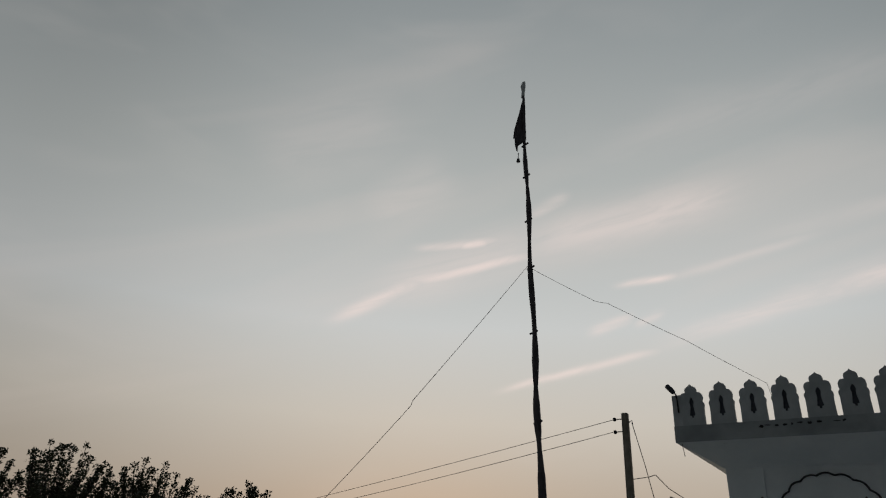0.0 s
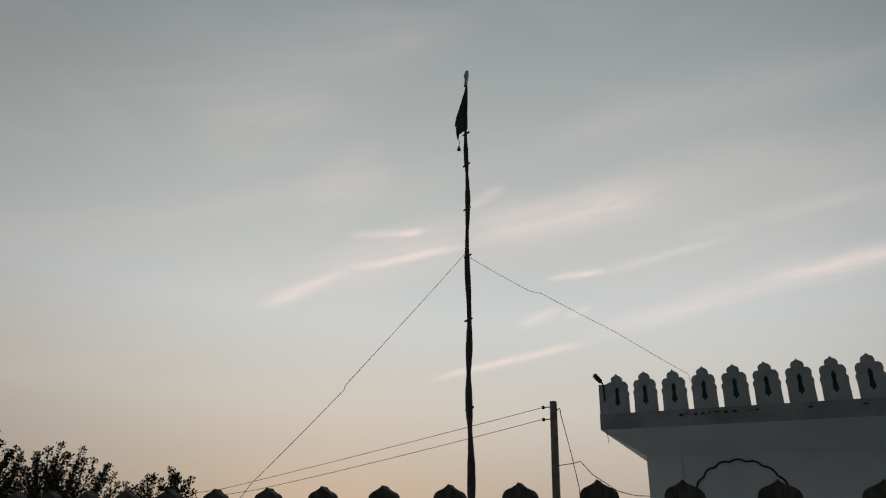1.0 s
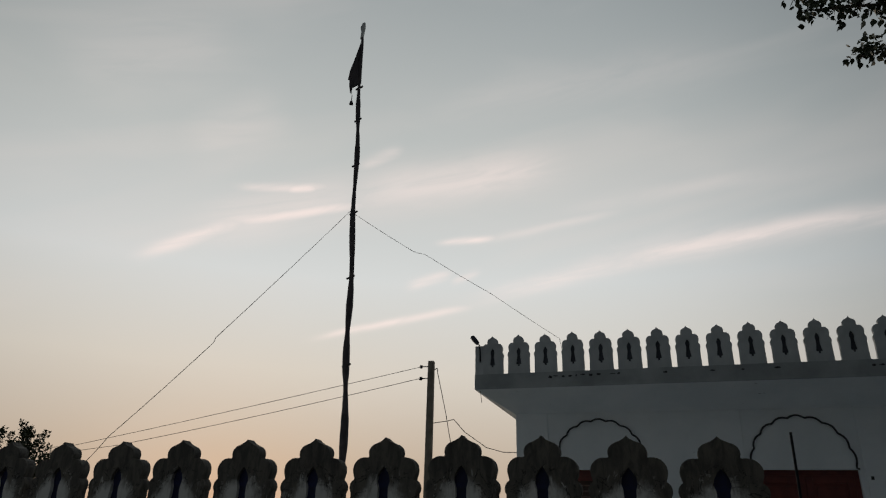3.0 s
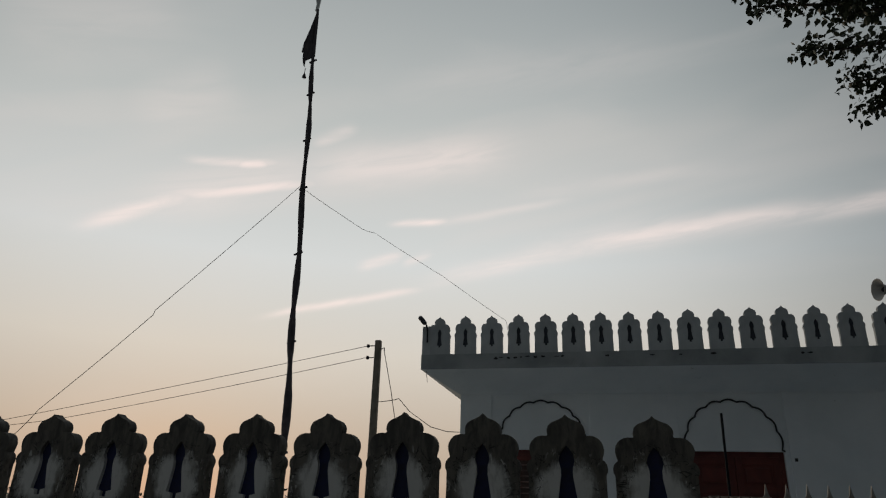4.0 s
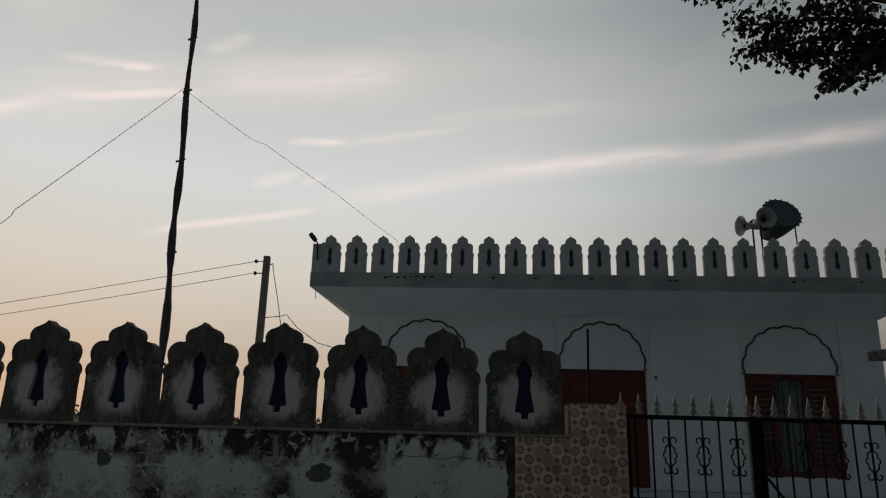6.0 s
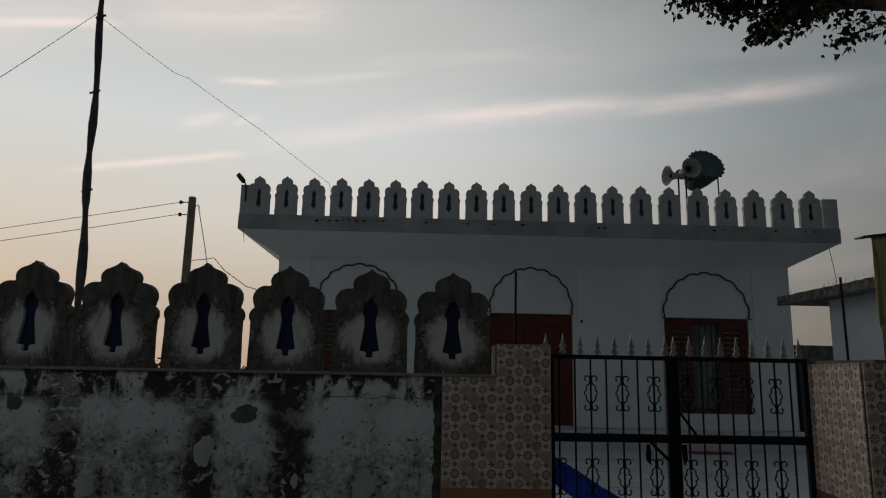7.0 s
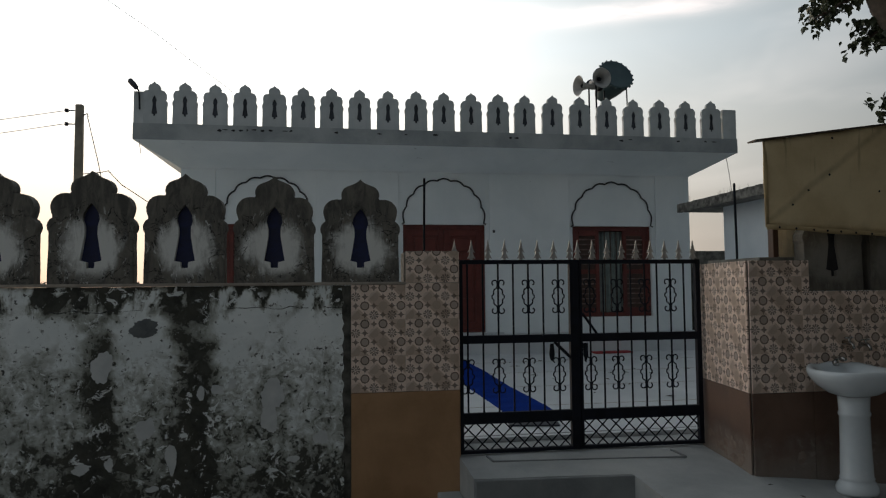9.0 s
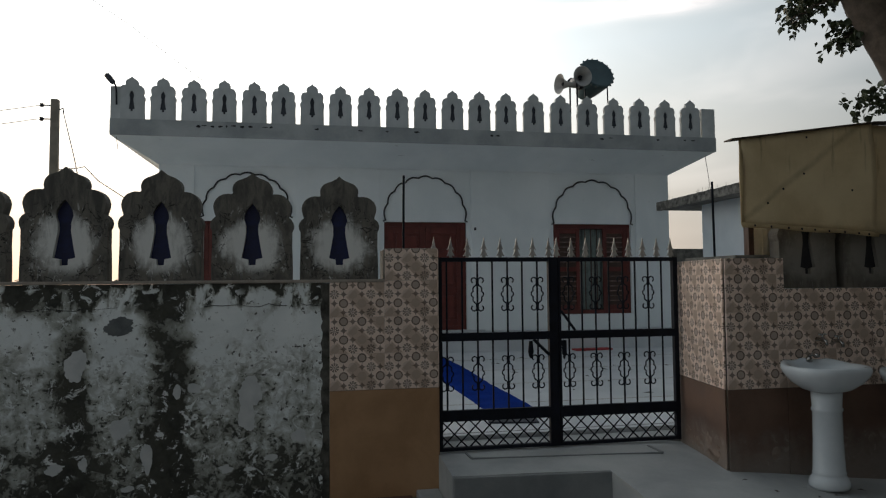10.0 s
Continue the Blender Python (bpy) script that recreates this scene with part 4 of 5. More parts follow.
def spike_me():
    bm = bmesh.new()
    out = [(0.009, 0.0), (0.013, 0.018), (0.03, 0.010), (0.018, 0.036), (0.012, 0.048), (0.011, 0.068), (0.027, 0.055), (0.012, 0.085), (0.0, 0.15)]
    prism(bm, out + [(-x, z) for x, z in reversed(out[:-1])], -0.006, 0.006)
    return mesh_of("spike", bm, SILVER)


SPIKE_ME = spike_me()


def gate_leaf(x0, x1, bars, top_scrolls, low_scrolls, spikes, hinge_left):
    g = thing("metal_gate", "closed black iron gate leaf with scrolls and silver spikes", "gate", (0, 0.04, 0), 0, "gate leaves")
    for nm, z0, z1 in (("top_rail", 1.372, 1.403), ("mid_rail", 0.789, 0.848), ("low_rail", 0.208, 0.288), ("bottom_rail", -0.004, 0.022)):
        part(nm, boxed(x0, x1, -0.018, 0.018, z0, z1, bevel=0.004), IRON, g)
    if hinge_left:
        part("stile", boxed(x1 - 0.072, x1, -0.022, 0.022, 0.0, 1.404, bevel=0.004), IRON, g)
        part("stile", boxed(x0, x0 + 0.03, -0.020, 0.020, 0.0, 1.404, bevel=0.004), IRON, g)
    else:
        part("stile", boxed(x1 - 0.038, x1, -0.020, 0.020, 0.0, 1.404, bevel=0.004), IRON, g)
        part("stile", boxed(x0, x0 + 0.02, -0.020, 0.020, 0.0, 1.404, bevel=0.004), IRON, g)
    up_me = mesh_of("bar", tube(bmesh.new(), [(0, 0, 0.848), (0, 0, 1.372)], 0.0072, 7), IRON)
    dn_me = mesh_of("bar", tube(bmesh.new(), [(0, 0, 0.288), (0, 0, 0.789)], 0.0072, 7), IRON)
    for x in bars:
        shared("bar", up_me, g, pose(x, 0, 0))
        shared("bar", dn_me, g, pose(x, 0, 0))
    for k in top_scrolls:
        shared("scroll", SCROLL_ME, g, pose(bars[k], 0, 1.13))
    for k in low_scrolls:
        shared("scroll", SCROLL_ME, g, pose(bars[k], 0, 0.55))
    for x in spikes:
        shared("spike", SPIKE_ME, g, pose(x, 0, 1.402))
    # lattice foot
    h, step = 0.186, 0.105
    x = x0 - h
    while x < x1:
        for s in (1, -1):
            a, b = (x, 0.022) if s == 1 else (x, 0.208), (x + h, 0.208) if s == 1 else (x + h, 0.022)
            lo, hi = max(a[0], x0 + 0.005), min(b[0], x1 - 0.005)
            if hi - lo > 0.02:
                za, zb = a[1] + (b[1] - a[1]) * (lo - a[0]) / h, a[1] + (b[1] - a[1]) * (hi - a[0]) / h
                part("lattice_bar", tube(bmesh.new(), [(lo, 0.004 * s, za), (hi, 0.004 * s, zb)], 0.0055, 6), IRON, g)
        x += step
    return g


LB = [0.742, 0.858, 0.974, 1.088, 1.204, 1.318, 1.436]
left = gate_leaf(0.675, 1.592, LB, (2, 4, 6), (0, 2, 4, 6), [0.648 + 0.126 * i for i in range(8)], True)
RB = [1.683, 1.790, 1.900, 2.010, 2.124, 2.226, 2.335, 2.446]
right = gate_leaf(1.596, 2.575, RB, (0, 2, 4, 6), (0, 2, 4, 6), [1.592 + 0.117 * i for i in range(9)], False)
part("brace", tube(bmesh.new(), [(1.40, -0.005, 0.79), (1.535, -0.005, 0.66)], 0.012, 6), IRON, left)
part("brace", tube(bmesh.new(), [(1.73, -0.005, 0.85), (1.62, -0.005, 1.00)], 0.010, 6), IRON, right)
bm = prism(bmesh.new(), [(1.36, 0.78), (1.385, 0.78), (1.392, 0.70), (1.385, 0.665), (1.372, 0.65), (1.359, 0.665), (1.352, 0.70)], -0.03, -0.018)
part("latch", bm, IRON, left)
bm = prism(bmesh.new(), [(1.615, 0.78), (1.65, 0.78), (1.652, 0.68), (1.635, 0.645), (1.618, 0.68)], -0.03, -0.018)
part("latch", bm, IRON, right)

# ---------------------------------------------------------------- hall behind the gate
FY = 6.75
HX0, HX1 = -2.775, 6.225
OPEN = [(-2.08, -0.66, 0.63, 2.28), (0.905, 2.36, 0.39, 2.285), (3.97, 5.475, 0.63, 2.27)]
hall = thing("hall", "white single-storey hall with a crenellated parapet and sloping eaves", "building")
def pierced_wall(x0, x1, y0, y1, z0, z1, holes):
    """One connected wall with its openings cut through it."""
    xs = sorted({x0, x1, *(v for o in holes for v in o[:2])})
    zs = sorted({z0, z1, *(v for o in holes for v in o[2:])})
    solid = {}
    for i in range(len(xs) - 1):
        for k in range(len(zs) - 1):
            mx, mz = (xs[i] + xs[i + 1]) / 2, (zs[k] + zs[k + 1]) / 2
            solid[i, k] = not any(o[0] < mx < o[1] and o[2] < mz < o[3] for o in holes)
    bm = bmesh.new()
    for (i, k), there in solid.items():
        if not there:
            continue
        a, c, e, g = xs[i], xs[i + 1], zs[k], zs[k + 1]
        quads = [[(a, y0, e), (c, y0, e), (c, y0, g), (a, y0, g)], [(a, y1, e), (c, y1, e), (c, y1, g), (a, y1, g)]]
        for di, dk, q in ((-1, 0, [(a, y0, e), (a, y1, e), (a, y1, g), (a, y0, g)]), (1, 0, [(c, y0, e), (c, y1, e), (c, y1, g), (c, y0, g)]),
                          (0, -1, [(a, y0, e), (c, y0, e), (c, y1, e), (a, y1, e)]), (0, 1, [(a, y0, g), (c, y0, g), (c, y1, g), (a, y1, g)])):
            if not solid.get((i + di, k + dk), False):
                quads.append(q)
        for q in quads:
            bm.faces.new([bm.verts.new(p) for p in q])
    bmesh.ops.remove_doubles(bm, verts=bm.verts, dist=0.0005)
    return bm


part("wall", pierced_wall(HX0, HX1, FY, FY + 0.22, 0.0, 3.30, OPEN), FACADE, hall)
part("wall", boxed(HX0, HX0 + 0.22, FY + 0.22, 11.5, 0.0, 3.30), FACADE, hall)
part("wall", boxed(HX1 - 0.22, HX1, FY + 0.22, 11.5, 0.0, 3.30), FACADE, hall)
part("wall", boxed(HX0 + 0.22, HX1 - 0.22, 11.28, 11.5, 0.0, 3.30), FACADE, hall)
for a, b in ((HX0, -2.225), (-0.575, 0.83), (2.44, 3.905), (5.56, HX1)):
    part("pilaster", boxed(a, b, FY - 0.03, FY - 0.001, 0.37, 3.185, bevel=0.006), FACADE, hall)
part("frieze", boxed(HX0, HX1, FY - 0.031, FY - 0.001, 3.187, 3.26), FACADE, hall)
part("plinth", boxed(-3.4, 6.6, 6.30, FY - 0.001, -0.3, 0.36, bevel=0.012), FLOOR_WHITE, hall, "low white plinth")
# eaves: a sloping soffit all round under the parapet band
bm = bmesh.new()
EX0, EX1, EY0, EY1 = -3.325, 6.77, 6.0, 12.2
ring = [[(EX0, EY0, 3.515), (EX1, EY0, 3.515), (EX1, EY1, 3.515), (EX0, EY1, 3.515)], [(HX0, FY, 3.19), (HX1, FY, 3.19), (HX1, 11.5, 3.19), (HX0, 11.5, 3.19)],
        [(EX0, EY0, 3.60), (EX1, EY0, 3.60), (EX1, EY1, 3.60), (EX0, EY1, 3.60)]]
vr = [[bm.verts.new(p) for p in r] for r in ring]
for i in range(4):
    j = (i + 1) % 4
    bm.faces.new((vr[1][i], vr[1][j], vr[0][j], vr[0][i]))
    bm.faces.new((vr[0][i], vr[0][j], vr[2][j], vr[2][i]))
bm.faces.new(vr[2]), bm.faces.new(vr[1])
part("soffit", bm, FACADE, hall, "sloping white soffit")
for a in ((EX0 - 0.004, EX1 + 0.004, EY0 - 0.006, EY0 + 0.11), (EX0 - 0.004, EX1 + 0.004, EY1 - 0.11, EY1), (EX0 - 0.004, EX0 + 0.11, EY0 + 0.11, EY1 - 0.11), (EX1 - 0.11, EX1 + 0.004, EY0 + 0.11, EY1 - 0.11)):
    part("parapet_band", boxed(*a, 3.512, 3.762), BAND_PAINT, hall)
part("corner_block", boxed(EX0, EX0 + 0.15, EY0, EY0 + 0.6, 3.722, 4.26, bevel=0.012), WHITE_MERLON, hall)
part("corner_block", boxed(EX1 - 0.26, EX1, EY0, EY0 + 0.6, 3.722, 4.285, bevel=0.02), WHITE_MERLON, hall)
stain = random.Random(6)
for k in range(26):
    x = stain.choice((stain.uniform(-2.3, -1.0), stain.uniform(-3.2, 6.5)))
    w = stain.uniform(0.03, 0.12)
    part("paint_flake", blob(x, 3.70 - stain.random() * 0.03, w, stain.uniform(0.015, 0.05), 60 + k, y=0.0, spikes=6), BLACK_LINE, hall).matrix_basis = pose(0, EY0 - 0.0105, 0)
for x, z in ((1.15, 3.40), (4.55, 3.40), (1.9, 3.43)):
    part("drain_stub", boxed(x - 0.05, x + 0.05, 6.33, 6.38, z - 0.03, z + 0.005), BLACK_LINE, hall)
bm_me, bn_me = merlon_meshes(0.69, 0.925, 0.06, WHITE_MERLON, GREY_PAINT, 0.02, 0.92, 0.80)
for i in range(21):
    m = thing("merlon", "white painted cusped merlon with a grey spear niche", "merlon", (float(np.interp(i, (0, 4, 7, 13, 20), (-3.02, -1.205, 0.14, 2.905, 6.295))), EY0, 3.722), rnd.uniform(-0.8, 0.8), "merlons on the hall parapet")
    m.scale = (1 + rnd.uniform(-0.02, 0.02), 1, 1 + rnd.uniform(-0.012, 0.012))
    body = shared("body", bm_me, m, Matrix())
    shared("niche", bn_me, body, Matrix())


def cusped_arch(parent, x0, x1, z0, top, lobes=9):
    """Black cusped moulding over an opening."""
    cx, hw, h = (x0 + x1) / 2, (x1 - x0) / 2, top - z0
    pts = []
    for k in range(lobes):
        a0, a1 = math.pi * k / lobes, math.pi * (k + 1) / lobes
        for i in range(6):
            a = a0 + (a1 - a0) * i / 6
            bulge = 1.0 + 0.045 * math.sin(math.pi * i / 6)
            pts.append((cx + hw * math.cos(a) * bulge * 0.97, FY - 0.014, z0 + h * (abs(math.sin(a)) ** 0.9) * bulge * 0.96))
    pts.append((cx - hw * 0.97, FY - 0.014, z0))
    pts = [(x1 + 0.02, FY - 0.014, z0 - 0.02)] + pts + [(x0 - 0.02, FY - 0.014, z0 - 0.02)]
    part("arch_moulding", tube(bmesh.new(), pts, 0.014, 6), BLACK_LINE, parent, "black cusped arch moulding", smooth=True)


cusped_arch(hall, -2.10, -0.66, 2.36, 3.09)
cusped_arch(hall, 0.905, 2.355, 2.31, 3.09)
cusped_arch(hall, 3.96, 5.485, 2.28, 3.075)
tagged(part("iron_rod", tube(bmesh.new(), [(0.432, 0.10, 1.46), (0.434, 0.10, 1.75), (0.437, 0.10, 2.015)], 0.009, 7), IRON), "thin black iron rod standing up from the gate pier", "rod")
part("roof", boxed(EX0 + 0.12, EX1 - 0.12, EY0 + 0.12, EY1 - 0.12, 3.602, 3.64), SLAB, hall)


def louvre_leaf(parent, x0, x1, z0, z1, y, mat=RED_WOOD, slats=14, turn=0.0):
    leaf = new("shutter")
    leaf.parent = parent
    leaf.matrix_basis = pose(x0, y, 0, 0, 0, turn)
    w = x1 - x0
    for a, b, c, d in ((0, 0.07, z0, z1), (w - 0.07, w, z0, z1), (0.07, w - 0.07, z0, z0 + 0.09), (0.07, w - 0.07, z1 - 0.09, z1), (0.07, w - 0.07, (z0 + z1) / 2 - 0.04, (z0 + z1) / 2 + 0.04)):
        part("rail", boxed(a, b, -0.02, 0.02, c, d, bevel=0.004), mat, leaf)
    me = mesh_of("slat", boxed(0.07, w - 0.07, -0.018, 0.018, -0.004, 0.004), LIT_SLAT_WOOD)
    for i in range(slats):
        z = z0 + 0.12 + (z1 - z0 - 0.24) * (i + 0.5) / slats
        if abs(z - (z0 + z1) / 2) > 0.06:
            shared("slat", me, leaf, pose(0, 0, z, -35))
    part("panel", boxed(0.07, w - 0.07, 0.006, 0.012, z0 + 0.09, z1 - 0.09), DARK_WOOD, leaf)
    return leaf


def panel_leaf(parent, x0, x1, z0, z1, y, mat=RED_WOOD):
    """A door leaf of stiles, rails and three fielded panels."""
    leaf = new("door_leaf")
    leaf.parent = parent
    leaf.matrix_basis = pose(x0, y, 0)
    w, edge = x1 - x0, 0.095
    cuts = [z0, z0 + (z1 - z0) * 0.36, z0 + (z1 - z0) * 0.72, z1]
    for a, b in ((0, edge), (w - edge, w)):
        part("stile", boxed(a, b, -0.022, 0.022, z0, z1, bevel=0.004), mat, leaf)
    for k, z in enumerate(cuts):
        lo, hi = (z, z + 0.11) if k == 0 else ((z - 0.11, z) if k == 3 else (z - 0.05, z + 0.05))
        part("rail", boxed(edge, w - edge, -0.022, 0.022, lo, hi, bevel=0.004), mat, leaf)
    for k in range(3):
        lo, hi = cuts[k] + (0.11 if k == 0 else 0.05), cuts[k + 1] - (0.11 if k == 2 else 0.05)
        bm = boxed(edge, w - edge, 0.0, 0.012, lo, hi)
        box(bm, edge + 0.05, w - edge - 0.05, -0.014, -0.0005, lo + 0.05, hi - 0.05, bevel=0.012)
        part("panel", bm, mat, leaf)
    return leaf


def shuttered(name, x0, x1, z0, z1, label, cat, curtain):
    w = thing(name, label, cat, (0, 0, 0), 0, kind="structure")
    y = FY + 0.06
    for a, b, c, d in ((x0 + 0.002, x0 + 0.07, z0 + 0.002, z1 - 0.002), (x1 - 0.07, x1 - 0.002, z0 + 0.002, z1 - 0.002), (x0 + 0.07, x1 - 0.07, z1 - 0.08, z1 - 0.002), (x0 + 0.07, x1 - 0.07, z0 + 0.002, z0 + 0.07)):
        part("window_frame" if "window" in name else "door_frame", boxed(a, b, y, y + 0.09, c, d, bevel=0.005), RED_WOOD, w)
    third = (x1 - x0 - 0.14) / 3
    if curtain:
        louvre_leaf(w, x0 + 0.07, x0 + 0.07 + third, z0 + 0.07, z1 - 0.08, y + 0.03)
        louvre_leaf(w, x1 - 0.07 - third, x1 - 0.07, z0 + 0.07, z1 - 0.08, y + 0.03)
        bm = bmesh.new()
        a = [(x0 + third + (third + 0.14) * i / 40, y + 0.11 + 0.02 * math.sin(i * 0.9)) for i in range(41)]
        lo = [bm.verts.new((p[0], p[1], z0 + 0.08)) for p in a]
        hi = [bm.verts.new((p[0], p[1], z1 - 0.09)) for p in a]
        for i in range(40):
            bm.faces.new((lo[i], lo[i + 1], hi[i + 1], hi[i]))
        part("curtain", bm, CURTAIN, w, "hanging grey-green curtain", smooth=True)
        for k in range(1, 4):
            part("mullion", boxed(x0 + 0.07 + third + third * k / 4 - 0.008, x0 + 0.07 + third + third * k / 4 + 0.008, y + 0.03, y + 0.045, z0 + 0.07, z1 - 0.08), DARK_WOOD, w)
    else:
        half = (x1 - x0 - 0.14) / 2
        leaf_of = panel_leaf if "door" in name else louvre_leaf
        leaf_of(w, x0 + 0.07, x0 + 0.07 + half - 0.003, z0 + 0.07, z1 - 0.08, y + 0.03)
        leaf_of(w, x0 + 0.07 + half + 0.003, x1 - 0.07, z0 + 0.07, z1 - 0.08, y + 0.03)
        part("handle", tube(bmesh.new(), [(x0 + half, y - 0.02, 1.25), (x0 + half, y - 0.05, 1.28), (x0 + half, y - 0.05, 1.40), (x0 + half, y - 0.02, 1.43)], 0.008, 6), CHROME, w)
    part("backing", boxed(x0 + 0.002, x1 - 0.002, FY + 0.20, FY + 0.215, z0 + 0.002, z1 - 0.002), DARK_WOOD, w)
    return w


shuttered("window_1", *OPEN[0], "maroon louvred wooden window under a cusped arch", "window", False)
shuttered("door_1", *OPEN[1], "closed maroon wooden double door under a cusped arch", "door", False)
part("door_sill", boxed(OPEN[1][0] - 0.06, OPEN[1][1] + 0.30, FY - 0.10, FY - 0.002, 0.362, 0.392, bevel=0.006), FLOOR_WHITE, hall, "pale stone door sill")
part("wall_switch", boxed(2.49, 2.53, FY - 0.045, FY - 0.031, 2.14, 2.19, bevel=0.003), BLACK_LINE, hall)
shuttered("window_2", *OPEN[2], "maroon shuttered window with a grey-green curtain", "window", True)

# things on the plinth
mat_ob = tagged(part("folded_mat", boxed(-0.34, 0.34, -0.10, 0.10, 0.0, 0.03, bevel=0.012), RED_MAT), "folded faded red mat lying on the floor before the plinth", "mat")
mat_ob.matrix_basis = pose(4.41, 6.12, 0.046, 0, 0, 4)

doormat = tagged(part("doormat", boxed(-0.21, 0.21, -0.11, 0.11, 0.0, 0.014, bevel=0.005), GREY_PAINT), "worn dark grey doormat on the courtyard floor behind the gate", "mat")
doormat.matrix_basis = pose(1.43, 0.735, 0.046, 0, 0, -10)

# corner flood lamp
lamp = thing("flood_lamp", "small dark flood lamp on a bent arm at the parapet corner", "lamp", (-3.26, 5.985, 3.95))
part("arm", tube(bmesh.new(), [(0.03, 0.0, 0.02), (0.03, -0.02, 0.22), (0.02, -0.03, 0.31), (-0.01, -0.03, 0.35)], 0.013, 7), IRON, lamp)
bm = tube(bmesh.new(), [(0.0, -0.03, 0.335), (-0.01, -0.03, 0.345), (-0.055, -0.03, 0.40), (-0.11, -0.03, 0.465), (-0.12, -0.03, 0.475)], [0.018, 0.036, 0.042, 0.040, 0.02], 10)
part("head", bm, GREY_PAINT, lamp, smooth=True)

# roof: drum and horns
DX, DY, DZ = 5.03, 7.12, 5.20
tank = thing("water_drum", "dark blue-green drum with a studded rim, tilted on a rod stand", "drum", (DX, DY, DZ))
tilt = pose(0, 0, 0, 64, 14, 0)
bm = lathe(bmesh.new(), [(0.09, -0.62), (0.16, -0.60), (0.25, -0.36), (0.315, -0.12), (0.338, -0.02), (0.342, 0.01), (0.325, 0.03), (0.30, 0.018), (0.12, 0.03), (0.02, 0.032)], 40)
drum = part("body", bm, TANK, tank, smooth=True)
drum.matrix_basis = tilt
stud = mesh_of("stud", lathe(bmesh.new(), [(0.010, -0.022), (0.018, -0.012), (0.018, 0.012), (0.010, 0.022)], 8), TANK)
for k in range(20):
    a = 2 * math.pi * k / 20
    shared("stud", stud, drum, pose(0.348 * math.cos(a), 0.348 * math.sin(a), 0.0))
for x, y in ((-0.20, 0.10), (0.25, 0.10), (-0.02, 0.36)):
    part("stand_rod", tube(bmesh.new(), [(x, y, -0.14), (x * 1.1, y, 3.645 - DZ)], 0.013, 7), IRON, tank)


def horn(at, turn, tilt_deg, label):
    h = thing("horn_loudspeaker", label, "loudspeaker", at, turn, "horn loudspeakers on the roof")
    m = pose(0, 0, 0, 90 + tilt_deg, 0, 0)
    bm = bmesh.new()
    prof = [(0.055, -0.36), (0.058, -0.20), (0.045, -0.18), (0.055, -0.10), (0.080, -0.03), (0.122, 0.03), (0.175, 0.07), (0.186, 0.075), (0.182, 0.082), (0.168, 0.072), (0.112, 0.025), (0.075, -0.04), (0.04, -0.12)]
    lathe(bm, prof, 30)
    bell = part("bell", bm, HORN, h, smooth=True)
    bell.matrix_basis = m
    part("driver", lathe(bmesh.new(), [(0.03, -0.42), (0.075, -0.41), (0.08, -0.345), (0.03, -0.34)], 20), IRON, bell, smooth=True)
    part("plug", lathe(bmesh.new(), [(0.012, -0.05), (0.045, -0.03), (0.03, 0.01), (0.008, 0.02)], 16), IRON, bell, smooth=True)
    part("bracket", tube(bmesh.new(), [(0, 0.15, 0), (0, 0.15, -0.35), (0, 0.15, 3.645 - at[2])], 0.016, 7), IRON, h)
    return h


horn((4.50, 6.62, 4.95), 6, 2, "grey horn loudspeaker on a rod, facing the lane")
horn((4.22, 6.80, 4.86), -80, 2, "grey horn loudspeaker turned aside beside the other")

# ---------------------------------------------------------------- tall wrapped flagpole with guy wires
flag = thing("flagpole", "tall leaning flagpole wrapped in navy cloth with a limp pennant", "flagpole", (-4.18, 3.0, 0.0))
bm = bmesh.new()
pts, rad = [], []
frnd = random.Random(5)
for i in range(75):
    z = 8.76 * i / 74
    lean = -0.305 * (z / 8.62)
    fold = 0.5 + 0.5 * math.sin(z * 6.2 + 1.2 * math.sin(z * 1.7))
    pts.append((lean + 0.012 * math.sin(z * 3.1), 0.0, z))
    rad.append(0.022 if z > 7.8 else (0.047 - 0.0024 * z) * (0.74 + 0.50 * fold) + 0.006 * frnd.random())
tube(bm, pts, rad, 12)
part("wrapped_pole", bm, POLE_CLOTH, flag, smooth=True)
for z in (1.9, 3.3, 4.55, 5.55, 6.35, 7.15, 7.75):
    part("tie", tube(bmesh.new(), [(-0.305 * z / 8.62 - 0.06, 0.0, z - 0.01), (-0.305 * z / 8.62 + 0.065, -0.02, z + 0.02)], 0.016, 6), POLE_CLOTH, flag)
bm = bmesh.new()
out = [(-0.312, 8.76), (-0.335, 8.70), (-0.385, 8.40), (-0.435, 8.08), (-0.468, 7.93), (-0.431, 7.90), (-0.436, 7.80), (-0.405, 7.66), (-0.385, 7.63), (-0.375, 7.74), (-0.315, 7.80), (-0.262, 7.86), (-0.285, 8.30)]
prism(bm, out, -0.02, -0.005)
for v in bm.verts:
    v.co.y += 0.05 * math.sin(v.co.x * 16 + v.co.z * 3)
pennant = part("pennant", bm, POLE_CLOTH, flag, "limp dark navy pennant")
bm = tube(bmesh.new(), [(-0.393, 0.0, 7.65), (-0.398, 0.0, 7.55)], 0.006, 5)
lathe(bm, [(0.012, 0.0), (0.035, -0.07), (0.004, -0.075)], 8, at=(-0.398, 0.0, 7.55))
part("tassel", bm, POLE_CLOTH, pennant)
bm = prism(bmesh.new(), [(-0.335, 8.74), (-0.288, 8.74), (-0.278, 8.84), (-0.262, 8.96), (-0.268, 9.06), (-0.308, 9.06), (-0.345, 8.97), (-0.322, 8.86)], -0.015, 0.015)
part("blade", bm, STEEL, flag, "pale double-edged steel blade finial")


